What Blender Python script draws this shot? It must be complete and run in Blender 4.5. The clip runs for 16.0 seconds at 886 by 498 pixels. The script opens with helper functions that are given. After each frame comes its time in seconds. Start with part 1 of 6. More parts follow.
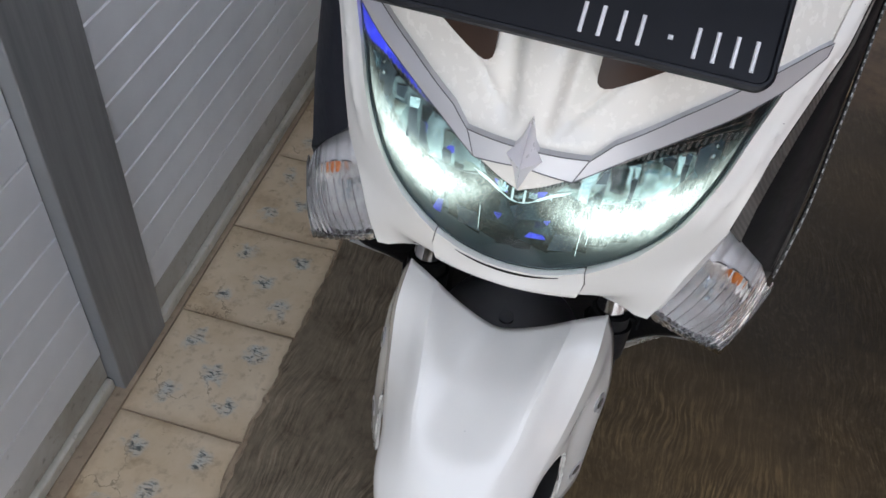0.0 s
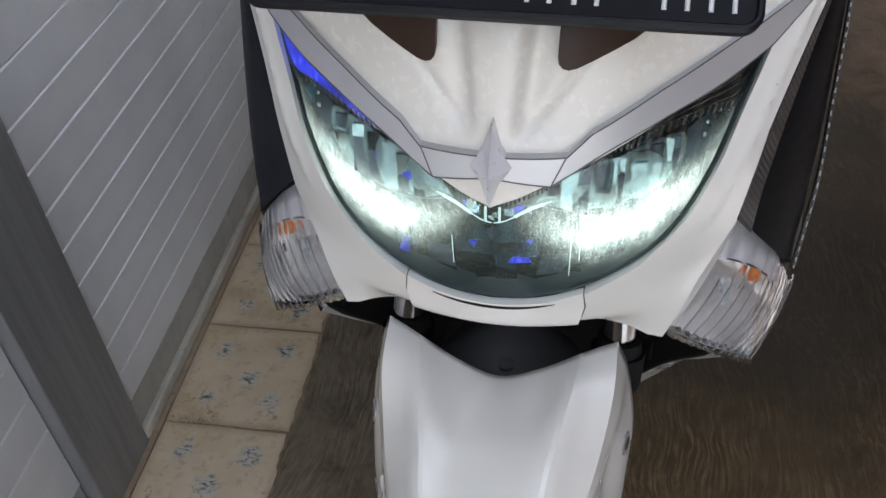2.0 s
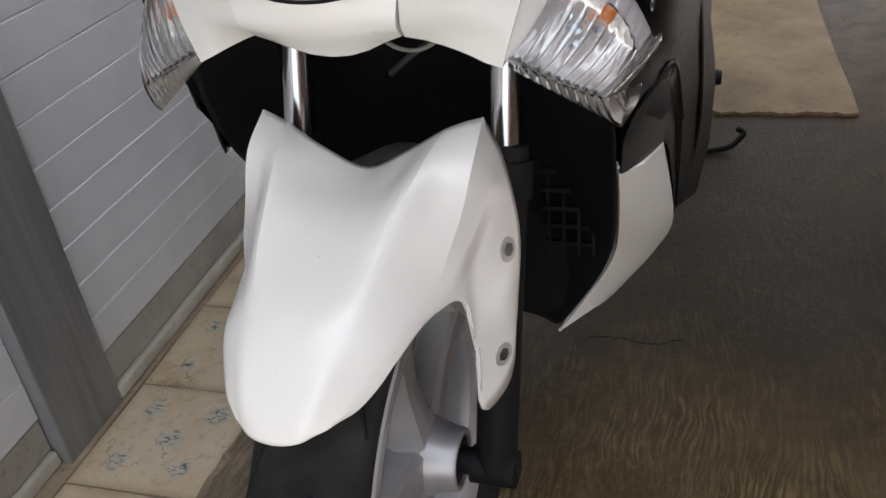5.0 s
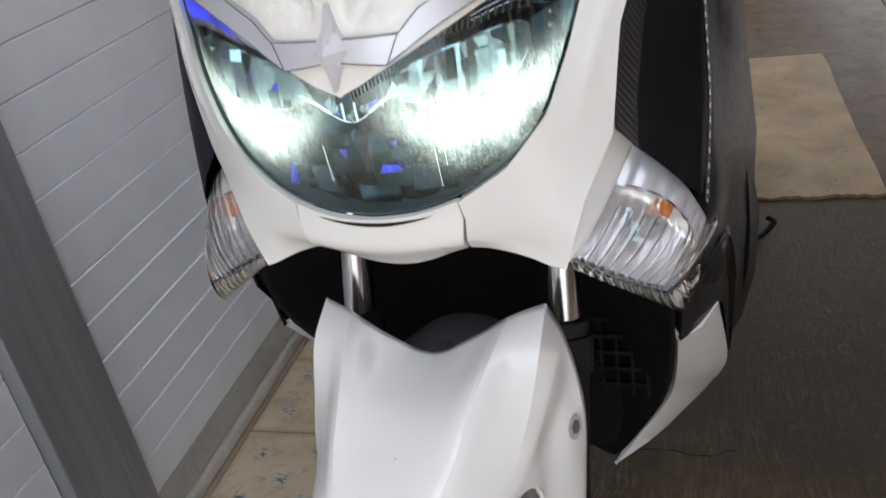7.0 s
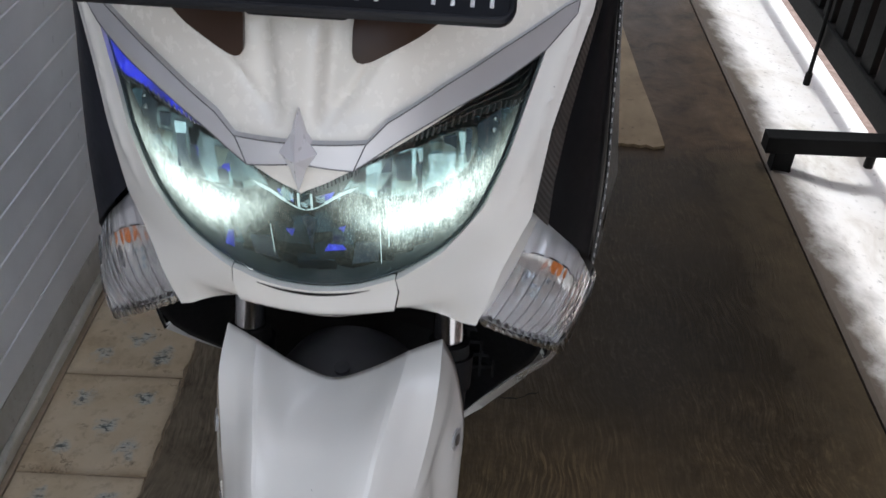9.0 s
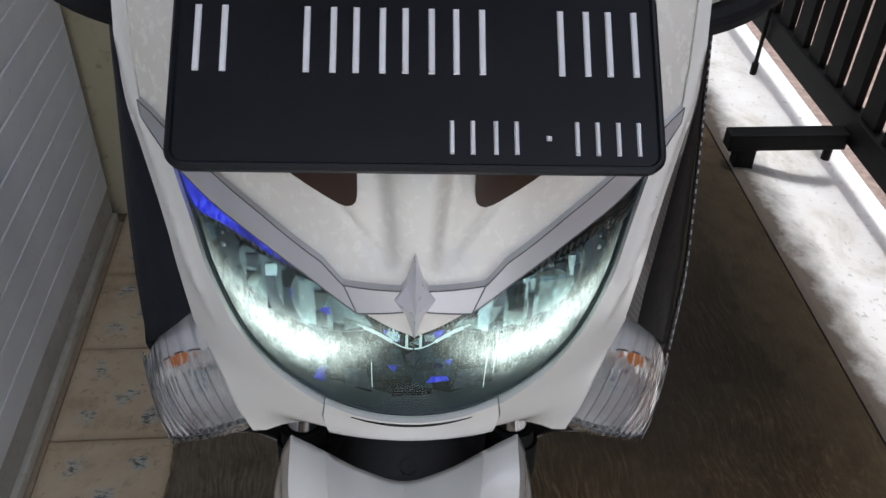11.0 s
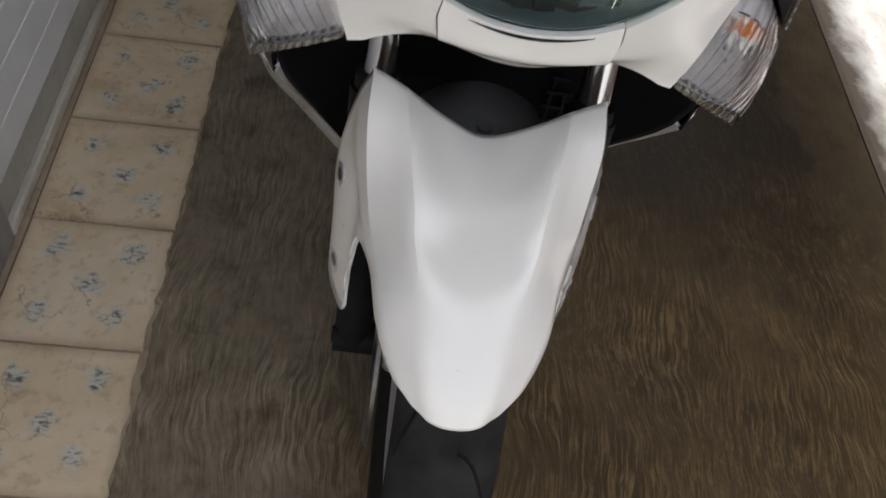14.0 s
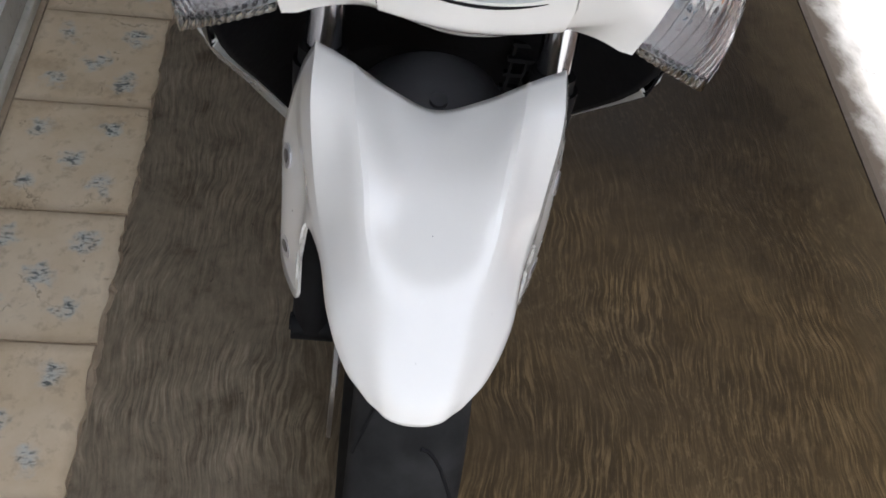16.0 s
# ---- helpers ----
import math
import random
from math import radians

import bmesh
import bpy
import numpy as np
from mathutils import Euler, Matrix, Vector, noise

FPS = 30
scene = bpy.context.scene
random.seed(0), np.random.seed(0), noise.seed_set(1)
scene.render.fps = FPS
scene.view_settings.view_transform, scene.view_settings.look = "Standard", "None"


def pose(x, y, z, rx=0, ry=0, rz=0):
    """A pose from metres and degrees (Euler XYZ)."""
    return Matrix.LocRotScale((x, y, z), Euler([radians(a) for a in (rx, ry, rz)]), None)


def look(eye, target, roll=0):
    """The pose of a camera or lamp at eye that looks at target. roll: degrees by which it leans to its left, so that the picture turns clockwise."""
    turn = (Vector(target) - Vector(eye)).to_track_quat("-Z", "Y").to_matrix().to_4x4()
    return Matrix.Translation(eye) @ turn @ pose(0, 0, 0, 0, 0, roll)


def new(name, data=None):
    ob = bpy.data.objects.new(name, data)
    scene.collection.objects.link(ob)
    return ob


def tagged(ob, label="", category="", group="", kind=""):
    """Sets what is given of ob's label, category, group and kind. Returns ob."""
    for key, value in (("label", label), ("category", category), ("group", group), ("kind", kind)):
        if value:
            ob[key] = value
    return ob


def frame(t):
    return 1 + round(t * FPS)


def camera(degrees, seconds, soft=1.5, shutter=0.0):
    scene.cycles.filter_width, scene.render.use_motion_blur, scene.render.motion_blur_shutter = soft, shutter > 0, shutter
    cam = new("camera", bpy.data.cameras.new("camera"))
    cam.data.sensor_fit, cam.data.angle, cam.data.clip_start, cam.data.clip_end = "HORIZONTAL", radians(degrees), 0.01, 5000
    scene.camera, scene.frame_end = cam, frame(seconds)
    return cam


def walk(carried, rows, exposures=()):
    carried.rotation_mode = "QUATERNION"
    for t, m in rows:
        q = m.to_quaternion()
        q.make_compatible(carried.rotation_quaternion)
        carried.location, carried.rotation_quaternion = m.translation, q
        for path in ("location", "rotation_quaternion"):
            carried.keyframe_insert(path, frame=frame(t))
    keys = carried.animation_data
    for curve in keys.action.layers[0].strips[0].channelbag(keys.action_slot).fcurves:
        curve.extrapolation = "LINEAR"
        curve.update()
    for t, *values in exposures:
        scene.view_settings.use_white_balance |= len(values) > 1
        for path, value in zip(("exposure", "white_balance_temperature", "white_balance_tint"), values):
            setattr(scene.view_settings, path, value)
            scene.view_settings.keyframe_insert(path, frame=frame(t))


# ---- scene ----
cam = camera(53.1, 16.0, shutter=0.2)
PATH = [
    (0, (0.041, -0.429, 1.203), (-0.226, 0.893, -0.274), 5.6),
    (0.5, (0.026, -0.437, 1.21), (-0.24, 0.899, -0.254), 4.7),
    (1, (0.03, -0.423, 1.212), (-0.24, 0.941, -0.225), 2.3),
    (1.5, (0.046, -0.394, 1.135), (-0.231, 1.072, -0.197), -1.7),
    (2, (0.045, -0.386, 1.127), (-0.228, 1.056, -0.232), -3.3),
    (2.5, (0.05, -0.379, 1.124), (-0.216, 1.022, -0.279), -4.2),
    (3, (0.056, -0.433, 1.098), (-0.212, 0.944, -0.327), -1.5),
    (3.5, (0.175, -0.506, 1.098), (-0.112, 0.866, -0.329), -0.3),
    (3.7, (0.247, -0.518, 1.067), (-0.089, 0.901, -0.302), -1.2),
    (6, (0.239, -0.479, 0.824), (-0.314, 1.159, -0.18), -8.9),
    (6.5, (0.236, -0.464, 0.868), (-0.335, 1.191, -0.1), -9.7),
    (7, (0.21, -0.475, 0.964), (-0.358, 1.19, 0.012), -10.3),
    (7.5, (0.179, -0.496, 1.067), (-0.174, 1.099, -0.086), -7.6),
    (8, (0.133, -0.531, 1.139), (0.089, 1.057, -0.076), -1.0),
    (8.5, (0.076, -0.532, 1.129), (0.043, 1.052, -0.092), 0.8),
    (9, (0.101, -0.457, 1.116), (0.067, 1.119, -0.116), 1.8),
    (9.5, (0.087, -0.369, 1.113), (-0.018, 1.193, -0.131), 0.6),
    (11.8, (-0.046, -0.371, 1.193), (0.201, 1.144, -0.089), 2.3),
    (12, (-0.043, -0.384, 1.184), (0.198, 1.119, -0.114), 2.0),
    (12.5, (-0.065, -0.406, 1.126), (0.098, 0.965, -0.321), 2.9),
    (13, (-0.071, -0.411, 1.116), (0.085, 0.947, -0.345), 5.7),
    (13.5, (-0.071, -0.417, 1.089), (0.092, 0.896, -0.41), 6.3),
    (14, (-0.096, -0.433, 1.052), (0.104, 0.792, -0.516), 12.9),
    (14.2, (-0.086, -0.427, 1.025), (0.088, 0.789, -0.554), 15.3),
    (14.5, (-0.13, -0.429, 1.024), (0.093, 0.765, -0.565), 17.2),
    (15, (-0.135, -0.421, 1.006), (0.096, 0.758, -0.593), 18.8),
    (15.5, (-0.103, -0.396, 1.007), (0.145, 0.758, -0.607), 20.2),
    (15.6, (-0.099, -0.398, 1.002), (0.163, 0.764, -0.605), 20.5),
    (16, (-0.076, -0.397, 1.03), (0.18, 0.765, -0.577), 13.4),
]
EXPOSURES = [(0, 2.08, 6050, 10), (1, 2.06, 6080, 10), (1.5, 1.84, 6100, 10), (2.7, 1.88, 6200, 10), (3.5, 2.08, 6550, 10), (6, 2.17, 6350, 10), (7, 2.2, 6250, 10), (7.4, 1.9, 6150, 10), (8, 1.9, 6100, 10), (9, 1.65, 6050, 10), (9.7, 1.58, 6050, 10), (11.8, 1.55, 6050, 10), (12.2, 1.64, 6100, 10), (12.6, 1.80, 6350, 10), (13.0, 1.88, 6400, 10), (13.5, 1.79, 6450, 10), (14.3, 1.95, 6450, 10), (14.6, 2.1, 6300, 10), (15, 2.25, 6200, 10), (15.5, 2.22, 6180, 10), (16, 2.2, 6150, 10)]
walk(cam, [(t, look(eye, target, roll)) for t, eye, target, roll in PATH], EXPOSURES)
# ---------- world, sun, large lights ----------
world = bpy.data.worlds.new("sky")
scene.world = world
world.use_nodes = True
wn = world.node_tree.nodes
sky = wn.new("ShaderNodeTexSky")
sky.sky_type, sky.sun_disc = "NISHITA", False
sky.sun_elevation, sky.sun_rotation = radians(83), radians(0)
sky.dust_density, sky.air_density = 1.5, 1.0
wn["Background"].inputs["Strength"].default_value = 0.15
veil = wn.new("ShaderNodeHueSaturation")  # thin overcast: a paler, warmer sky
veil.inputs["Saturation"].default_value = 0.40
warm = wn.new("ShaderNodeMix")
warm.data_type, warm.blend_type = "RGBA", "MULTIPLY"
warm.inputs[0].default_value, warm.inputs[7].default_value = 1.0, (1.0, 0.965, 0.925, 1)
world.node_tree.links.new(sky.outputs["Color"], veil.inputs["Color"])
world.node_tree.links.new(veil.outputs["Color"], warm.inputs[6])
world.node_tree.links.new(warm.outputs[2], wn["Background"].inputs["Color"])
sun = new("sun", bpy.data.lights.new("sun", "SUN"))
sun.data.energy, sun.data.angle, sun.data.color = 1.75, radians(11), (1.0, 0.98, 0.95)
sun.matrix_world = look((0.0, 0.45, 3.8), (0, 0, 0))


# ---------- materials ----------
def mat(name, color=(0.5, 0.5, 0.5), rough=0.5, metal=0.0, coat=0.0, spec=0.5):
    m = bpy.data.materials.new(name)
    m.use_nodes = True
    b = m.node_tree.nodes["Principled BSDF"]
    b.inputs["Base Color"].default_value = (*color, 1)
    b.inputs["Roughness"].default_value = rough
    b.inputs["Metallic"].default_value = metal
    b.inputs["Coat Weight"].default_value = coat
    b.inputs["Coat Roughness"].default_value = 0.06
    b.inputs["Specular IOR Level"].default_value = spec
    return m


def node(m, kind, **inputs):
    n = m.node_tree.nodes.new(kind)
    for key, value in inputs.items():
        n.inputs[key.replace("_", " ")].default_value = value
    return n


def link(m, a, b):
    m.node_tree.links.new(a, b)


def coords(m, scale=(1, 1, 1), kind="Object", turn=(0, 0, 0)):
    c, p = node(m, "ShaderNodeTexCoord"), node(m, "ShaderNodeMapping")
    p.inputs["Scale"].default_value = scale
    p.inputs["Rotation"].default_value = turn
    link(m, c.outputs[kind], p.inputs["Vector"])
    return p.outputs["Vector"]


def noise_tex(m, vec, scale, detail=4.0, rough=0.55, warp=0.0):
    n = node(m, "ShaderNodeTexNoise", Scale=scale, Detail=detail, Roughness=rough, Distortion=warp)
    link(m, vec, n.inputs["Vector"])
    return n.outputs["Fac"]


def ramp(m, fac, stops):
    r = node(m, "ShaderNodeValToRGB")
    e = r.color_ramp.elements
    while len(e) < len(stops):
        e.new(0.5)
    for el, (pos, col) in zip(e, stops):
        el.position = pos
        el.color = (*col, 1) if isinstance(col, tuple) else (col, col, col, 1)
    link(m, fac, r.inputs["Fac"])
    return r.outputs["Color"]


def mix(m, fac, a, b, how="MIX"):
    n = node(m, "ShaderNodeMix")
    n.data_type, n.blend_type = "RGBA", how
    for sock, v in ((n.inputs[0], fac), (n.inputs[6], a), (n.inputs[7], b)):
        if isinstance(v, (int, float)):
            sock.default_value = v
        elif isinstance(v, tuple):
            sock.default_value = (*v, 1)
        else:
            link(m, v, sock)
    return n.outputs[2]


def maths(m, op, a, b=0.0, c=0.0):
    n = node(m, "ShaderNodeMath")
    n.operation = op
    for sock, v in zip(n.inputs, (a, b, c)):
        if isinstance(v, (int, float)):
            sock.default_value = v
        else:
            link(m, v, sock)
    return n.outputs[0]


def bsdf(m):
    return m.node_tree.nodes["Principled BSDF"]


def bump(m, height, strength=0.3, distance=0.002):
    n = node(m, "ShaderNodeBump", Strength=strength, Distance=distance)
    link(m, height, n.inputs["Height"])
    link(m, n.outputs["Normal"], bsdf(m).inputs["Normal"])


def worn(name, color, rough, metal=0.0, coat=0.0, spread=0.06, scale=9.0, fine=140.0, bumps=0.03, spec=0.5):
    """A surface with soft patches and fine grain."""
    m = mat(name, color, rough, metal, coat, spec)
    v = coords(m)
    big, small = noise_tex(m, v, scale, 5), noise_tex(m, v, fine, 3)
    lo = tuple(c * (1 - spread) for c in color)
    hi = tuple(min(1, c * (1 + spread)) for c in color)
    link(m, ramp(m, big, [(0.3, lo), (0.7, hi)]), bsdf(m).inputs["Base Color"])
    link(m, maths(m, "MULTIPLY_ADD", small, 0.18, rough - 0.09), bsdf(m).inputs["Roughness"])
    bump(m, small, bumps, 0.001)
    return m


WHITE = worn("pearl_white_paint", (0.75, 0.74, 0.70), 0.22, coat=0.65, spread=0.025, scale=6, bumps=0.004)
CREAM = worn("pearl_white_nose_paint", (0.71, 0.685, 0.625), 0.26, coat=0.6, spread=0.012, scale=6, bumps=0.004)
bsdf(WHITE).inputs["Coat Roughness"].default_value = 0.09
for _m in (WHITE, CREAM):  # a few tiny stone chips
    _old = bsdf(_m).inputs["Base Color"].links[0].from_socket
    _n = noise_tex(_m, coords(_m), 170, 1, 0.4)
    link(_m, mix(_m, ramp(_m, _n, [(0.815, 0.0), (0.835, 0.85)]), _old, (0.05, 0.05, 0.05)), bsdf(_m).inputs["Base Color"])
SILVER = worn("silver_paint", (0.52, 0.525, 0.545), 0.34, metal=0.45, coat=0.3, spread=0.06, scale=14, bumps=0.01)
BADGE = worn("bright_silver_badge", (0.70, 0.69, 0.72), 0.30, metal=0.15, coat=0.4, spread=0.04, scale=14, bumps=0.01)
TRIMLINE = worn("dull_trim_edge", (0.10, 0.10, 0.105), 0.5, spread=0.1, bumps=0.02)
BLACK = worn("black_moulded_plastic", (0.008, 0.008, 0.009), 0.6, spread=0.3, scale=20, bumps=0.06, spec=0.14)
GREYPLASTIC = worn("dark_grey_plastic", (0.06, 0.06, 0.062), 0.55, spread=0.2, scale=18, bumps=0.05, spec=0.35)
SATIN = worn("satin_black_panel", (0.0045, 0.0045, 0.0050), 0.34, spread=0.3, scale=18, bumps=0.03, spec=0.3)
CABLE = worn("grey_cable", (0.20, 0.21, 0.18), 0.5, spread=0.1)
GLOSSBLACK = mat("gloss_black_plastic", (0.008, 0.008, 0.009), 0.15, coat=0.3)
MIDPLASTIC = worn("mid_grey_plastic", (0.105, 0.105, 0.107), 0.42, spread=0.15, scale=18, bumps=0.05, spec=0.35)
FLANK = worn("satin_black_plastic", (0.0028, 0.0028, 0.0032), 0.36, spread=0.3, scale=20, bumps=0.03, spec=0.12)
CHROME = worn("chrome", (0.42, 0.42, 0.43), 0.17, metal=1.0, spread=0.05, scale=30, bumps=0.01)
ALLOY = worn("grey_alloy", (0.42, 0.415, 0.42), 0.34, metal=0.4, spread=0.12, scale=18, bumps=0.05)
RIMPAINT = worn("light_grey_rim_paint", (0.50, 0.505, 0.525), 0.36, metal=0.3, spread=0.08, scale=14, bumps=0.03)
STEEL = worn("dark_brake_steel", (0.16, 0.15, 0.14), 0.38, metal=0.9, spread=0.15, scale=30, bumps=0.04)
RUBBER = worn("tyre_rubber", (0.020, 0.020, 0.020), 0.75, spread=0.45, scale=26, bumps=0.12, spec=0.12)
BROWN = worn("smoked_brown_plastic", (0.040, 0.022, 0.014), 0.32, coat=0.05, spread=0.2, bumps=0.01, spec=0.2)
ORANGE = mat("orange_bulb", (0.45, 0.14, 0.02), 0.3)
bsdf(ORANGE).inputs["Emission Color"].default_value = (1.0, 0.25, 0.05, 1)
bsdf(ORANGE).inputs["Emission Strength"].default_value = 0.03
PLATE = worn("black_plate_enamel", (0.006, 0.007, 0.010), 0.38, spread=0.25, scale=20, bumps=0.02, spec=0.22)
PLATEINK = worn("white_plate_paint", (0.72, 0.73, 0.75), 0.4, spread=0.08, scale=60, bumps=0.02)
IRON = worn("black_painted_iron", (0.0040, 0.0039, 0.0038), 0.6, spread=0.3, scale=12, bumps=0.08, spec=0.12)
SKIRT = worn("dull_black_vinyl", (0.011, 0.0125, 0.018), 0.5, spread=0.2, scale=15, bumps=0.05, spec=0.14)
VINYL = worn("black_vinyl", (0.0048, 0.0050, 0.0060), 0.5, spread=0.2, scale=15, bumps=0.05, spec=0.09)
STITCH = worn("grey_thread", (0.30, 0.30, 0.31), 0.7)

# carbon weave vinyl on the edges of the side panels
CARBON = mat("carbon_weave_vinyl", (0.02, 0.02, 0.022), 0.4, coat=0.2)
_v = coords(CARBON, (1, 1, 1))
_w = node(CARBON, "ShaderNodeTexWave", Scale=105.0, Distortion=0.0)
_w.bands_direction = "DIAGONAL"
link(CARBON, _v, _w.inputs["Vector"])
link(CARBON, ramp(CARBON, _w.outputs["Fac"], [(0.35, 0.004), (0.75, 0.020)]), bsdf(CARBON).inputs["Base Color"])
bump(CARBON, _w.outputs["Fac"], 0.3, 0.001)


def clear(name, tint, gloss=0.12, rough=0.03):
    """Clear moulded plastic: see-through with a glossy skin."""
    m = bpy.data.materials.new(name)
    m.use_nodes = True
    nt = m.node_tree
    nt.nodes.remove(nt.nodes["Principled BSDF"])
    out = nt.nodes["Material Output"]
    t, g = node(m, "ShaderNodeBsdfTransparent", Color=(*tint, 1)), node(m, "ShaderNodeBsdfGlossy", Roughness=rough)
    lw, mx = node(m, "ShaderNodeLayerWeight", Blend=0.25), node(m, "ShaderNodeMixShader")
    f = maths(m, "MULTIPLY_ADD", maths(m, "POWER", lw.outputs["Facing"], 3.0), 0.14, gloss)
    link(m, f, mx.inputs["Fac"])
    link(m, t.outputs[0], mx.inputs[1])
    link(m, g.outputs[0], mx.inputs[2])
    link(m, mx.outputs[0], out.inputs["Surface"])
    return m


LENS = clear("clear_headlight_lens", (0.94, 0.97, 0.965), 0.025, 0.04)
TSLENS = mat("clear_indicator_plastic", (0.97, 0.97, 0.97), 0.03)
bsdf(TSLENS).inputs["Transmission Weight"].default_value, bsdf(TSLENS).inputs["IOR"].default_value = 1.0, 1.38
REFLECT = worn("tinted_reflector", (0.022, 0.040, 0.055), 0.2, metal=1.0, spread=0.35, scale=40, bumps=0.02)
HOUSING = worn("dark_teal_housing", (0.006, 0.008, 0.009), 0.3, spread=0.3, scale=30, spec=0.2)
LAMPWALL = worn("grey_teal_lamp_wall", (0.060, 0.075, 0.080), 0.35, spread=0.2, scale=30, bumps=0.02, spec=0.4)
BOWL = worn("bright_reflector", (0.40, 0.48, 0.50), 0.2, metal=0.9, spread=0.2, scale=50, bumps=0.02)
FACET = worn("mirror_facet", (0.46, 0.54, 0.57), 0.24, metal=1.0, spread=0.12, scale=60, bumps=0.02)
SHARD = worn("clear_grey_facet", (0.055, 0.070, 0.095), 0.22, metal=0.3, spread=0.2, scale=50, bumps=0.02)
TSBOWL = worn("indicator_reflector", (0.86, 0.85, 0.83), 0.20, metal=0.75, spread=0.12, scale=50, bumps=0.03)
TSTUB = worn("indicator_tub", (0.26, 0.255, 0.25), 0.4, metal=0.3, spread=0.12, scale=50, bumps=0.03)
TSPALE = worn("pale_fluted_plate", (0.82, 0.82, 0.83), 0.24, metal=0.3, spread=0.08, scale=50, bumps=0.02)
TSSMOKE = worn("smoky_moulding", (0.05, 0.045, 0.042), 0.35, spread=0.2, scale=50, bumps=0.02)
TSRIBSHADE = worn("lens_rib_shade", (0.17, 0.165, 0.16), 0.3, spread=0.15, scale=60, bumps=0.02)
TSFOOT = worn("grey_lens_foot", (0.34, 0.33, 0.31), 0.38, spread=0.12, scale=40, bumps=0.03)


def glow(name, color, strength):
    m = mat(name, (0.1, 0.1, 0.1), 0.4)
    bsdf(m).inputs["Emission Color"].default_value = (*color, 1)
    bsdf(m).inputs["Emission Strength"].default_value = strength
    return m


BLUE = glow("blue_position_led", (0.012, 0.010, 1.0), 0.22)
bsdf(BLUE).inputs["Base Color"].default_value = (0.012, 0.014, 0.06, 1)
_bs = noise_tex(BLUE, coords(BLUE, (420, 420, 90), turn=(0, 0.35, 0)), 1.0, 4, 0.7)
_bl = noise_tex(BLUE, coords(BLUE, (60, 60, 60)), 1.0, 3, 0.6)
link(BLUE, ramp(BLUE, _bs, [(0.45, (0.008, 0.008, 0.75)), (0.75, (0.16, 0.20, 1.0))]), bsdf(BLUE).inputs["Emission Color"])
link(BLUE, maths(BLUE, "MULTIPLY", ramp(BLUE, _bl, [(0.35, 0.18), (0.68, 1.0)]), maths(BLUE, "MULTIPLY_ADD", _bs, 0.62, 0.0)), bsdf(BLUE).inputs["Emission Strength"])
# faint glow for bright lines on bowl and facet edges, which are no lamps
EDGEGLOW = glow("white_edge_glow", (0.85, 1.0, 0.95), 0.25)

# the lit beam in the scratched, dusty light guide behind the lens
BEAM = bpy.data.materials.new("lit_scratched_light_guide")
BEAM.use_nodes = True
_nt = BEAM.node_tree
_nt.nodes.remove(_nt.nodes["Principled BSDF"])
_sep = node(BEAM, "ShaderNodeSeparateXYZ")
_oc = node(BEAM, "ShaderNodeTexCoord")
link(BEAM, _oc.outputs["Object"], _sep.inputs[0])
_ax = maths(BEAM, "ABSOLUTE", _sep.outputs["X"])
_dx = maths(BEAM, "SUBTRACT", _ax, 0.077)
_bow = maths(BEAM, "SUBTRACT", _ax, 0.068)
_curve = maths(BEAM, "MULTIPLY_ADD", maths(BEAM, "MULTIPLY", _bow, _bow), 9.0, 0.7695)
_wob = noise_tex(BEAM, coords(BEAM, (45, 45, 45)), 1.0, 4, 0.65)
_dz = maths(BEAM, "ADD", maths(BEAM, "SUBTRACT", _sep.outputs["Z"], _curve), maths(BEAM, "MULTIPLY", maths(BEAM, "SUBTRACT", _wob, 0.5), 0.022))
_g = maths(BEAM, "ADD", maths(BEAM, "POWER", maths(BEAM, "DIVIDE", _dz, 0.0140), 2.0), maths(BEAM, "POWER", maths(BEAM, "DIVIDE", _dx, 0.036), 2.0))
_gauss = maths(BEAM, "POWER", 2.718, maths(BEAM, "MULTIPLY", _g, -0.8))
_streak = noise_tex(BEAM, coords(BEAM, (230, 230, 50), turn=(0, 0.3, 0)), 1.0, 5, 0.75, 1.2)
_speck = noise_tex(BEAM, coords(BEAM, (1100, 1100, 650)), 1.0, 3, 0.7)
_tex = maths(BEAM, "MULTIPLY", maths(BEAM, "POWER", _streak, 2.2), maths(BEAM, "MULTIPLY", maths(BEAM, "POWER", _speck, 1.5), 2.6))
_lit = maths(BEAM, "MULTIPLY", _gauss, maths(BEAM, "MULTIPLY_ADD", _tex, 1.35, 0.075))
_far = maths(BEAM, "POWER", 2.718, maths(BEAM, "MULTIPLY", maths(BEAM, "ADD", maths(BEAM, "POWER", maths(BEAM, "DIVIDE", maths(BEAM, "SUBTRACT", _sep.outputs["Z"], 0.768), 0.030), 2.0), maths(BEAM, "POWER", maths(BEAM, "DIVIDE", _dx, 0.056), 2.0)), -0.8))
_glint = node(BEAM, "ShaderNodeMapRange")
_glint.inputs["From Min"].default_value, _glint.inputs["From Max"].default_value = 0.56, 0.80
link(BEAM, _speck, _glint.inputs["Value"])
_lit = maths(BEAM, "ADD", _lit, maths(BEAM, "MULTIPLY", _far, maths(BEAM, "MULTIPLY_ADD", _glint.outputs[0], 0.30, 0.016)))
_em = node(BEAM, "ShaderNodeEmission", Color=(0.92, 1.0, 0.87, 1))
_tr = node(BEAM, "ShaderNodeBsdfTransparent", Color=(0.93, 0.97, 0.97, 1))
_add = node(BEAM, "ShaderNodeAddShader")
link(BEAM, _lit, _em.inputs["Strength"])
link(BEAM, _em.outputs[0], _add.inputs[0])
link(BEAM, _tr.outputs[0], _add.inputs[1])
link(BEAM, _add.outputs[0], _nt.nodes["Material Output"].inputs["Surface"])

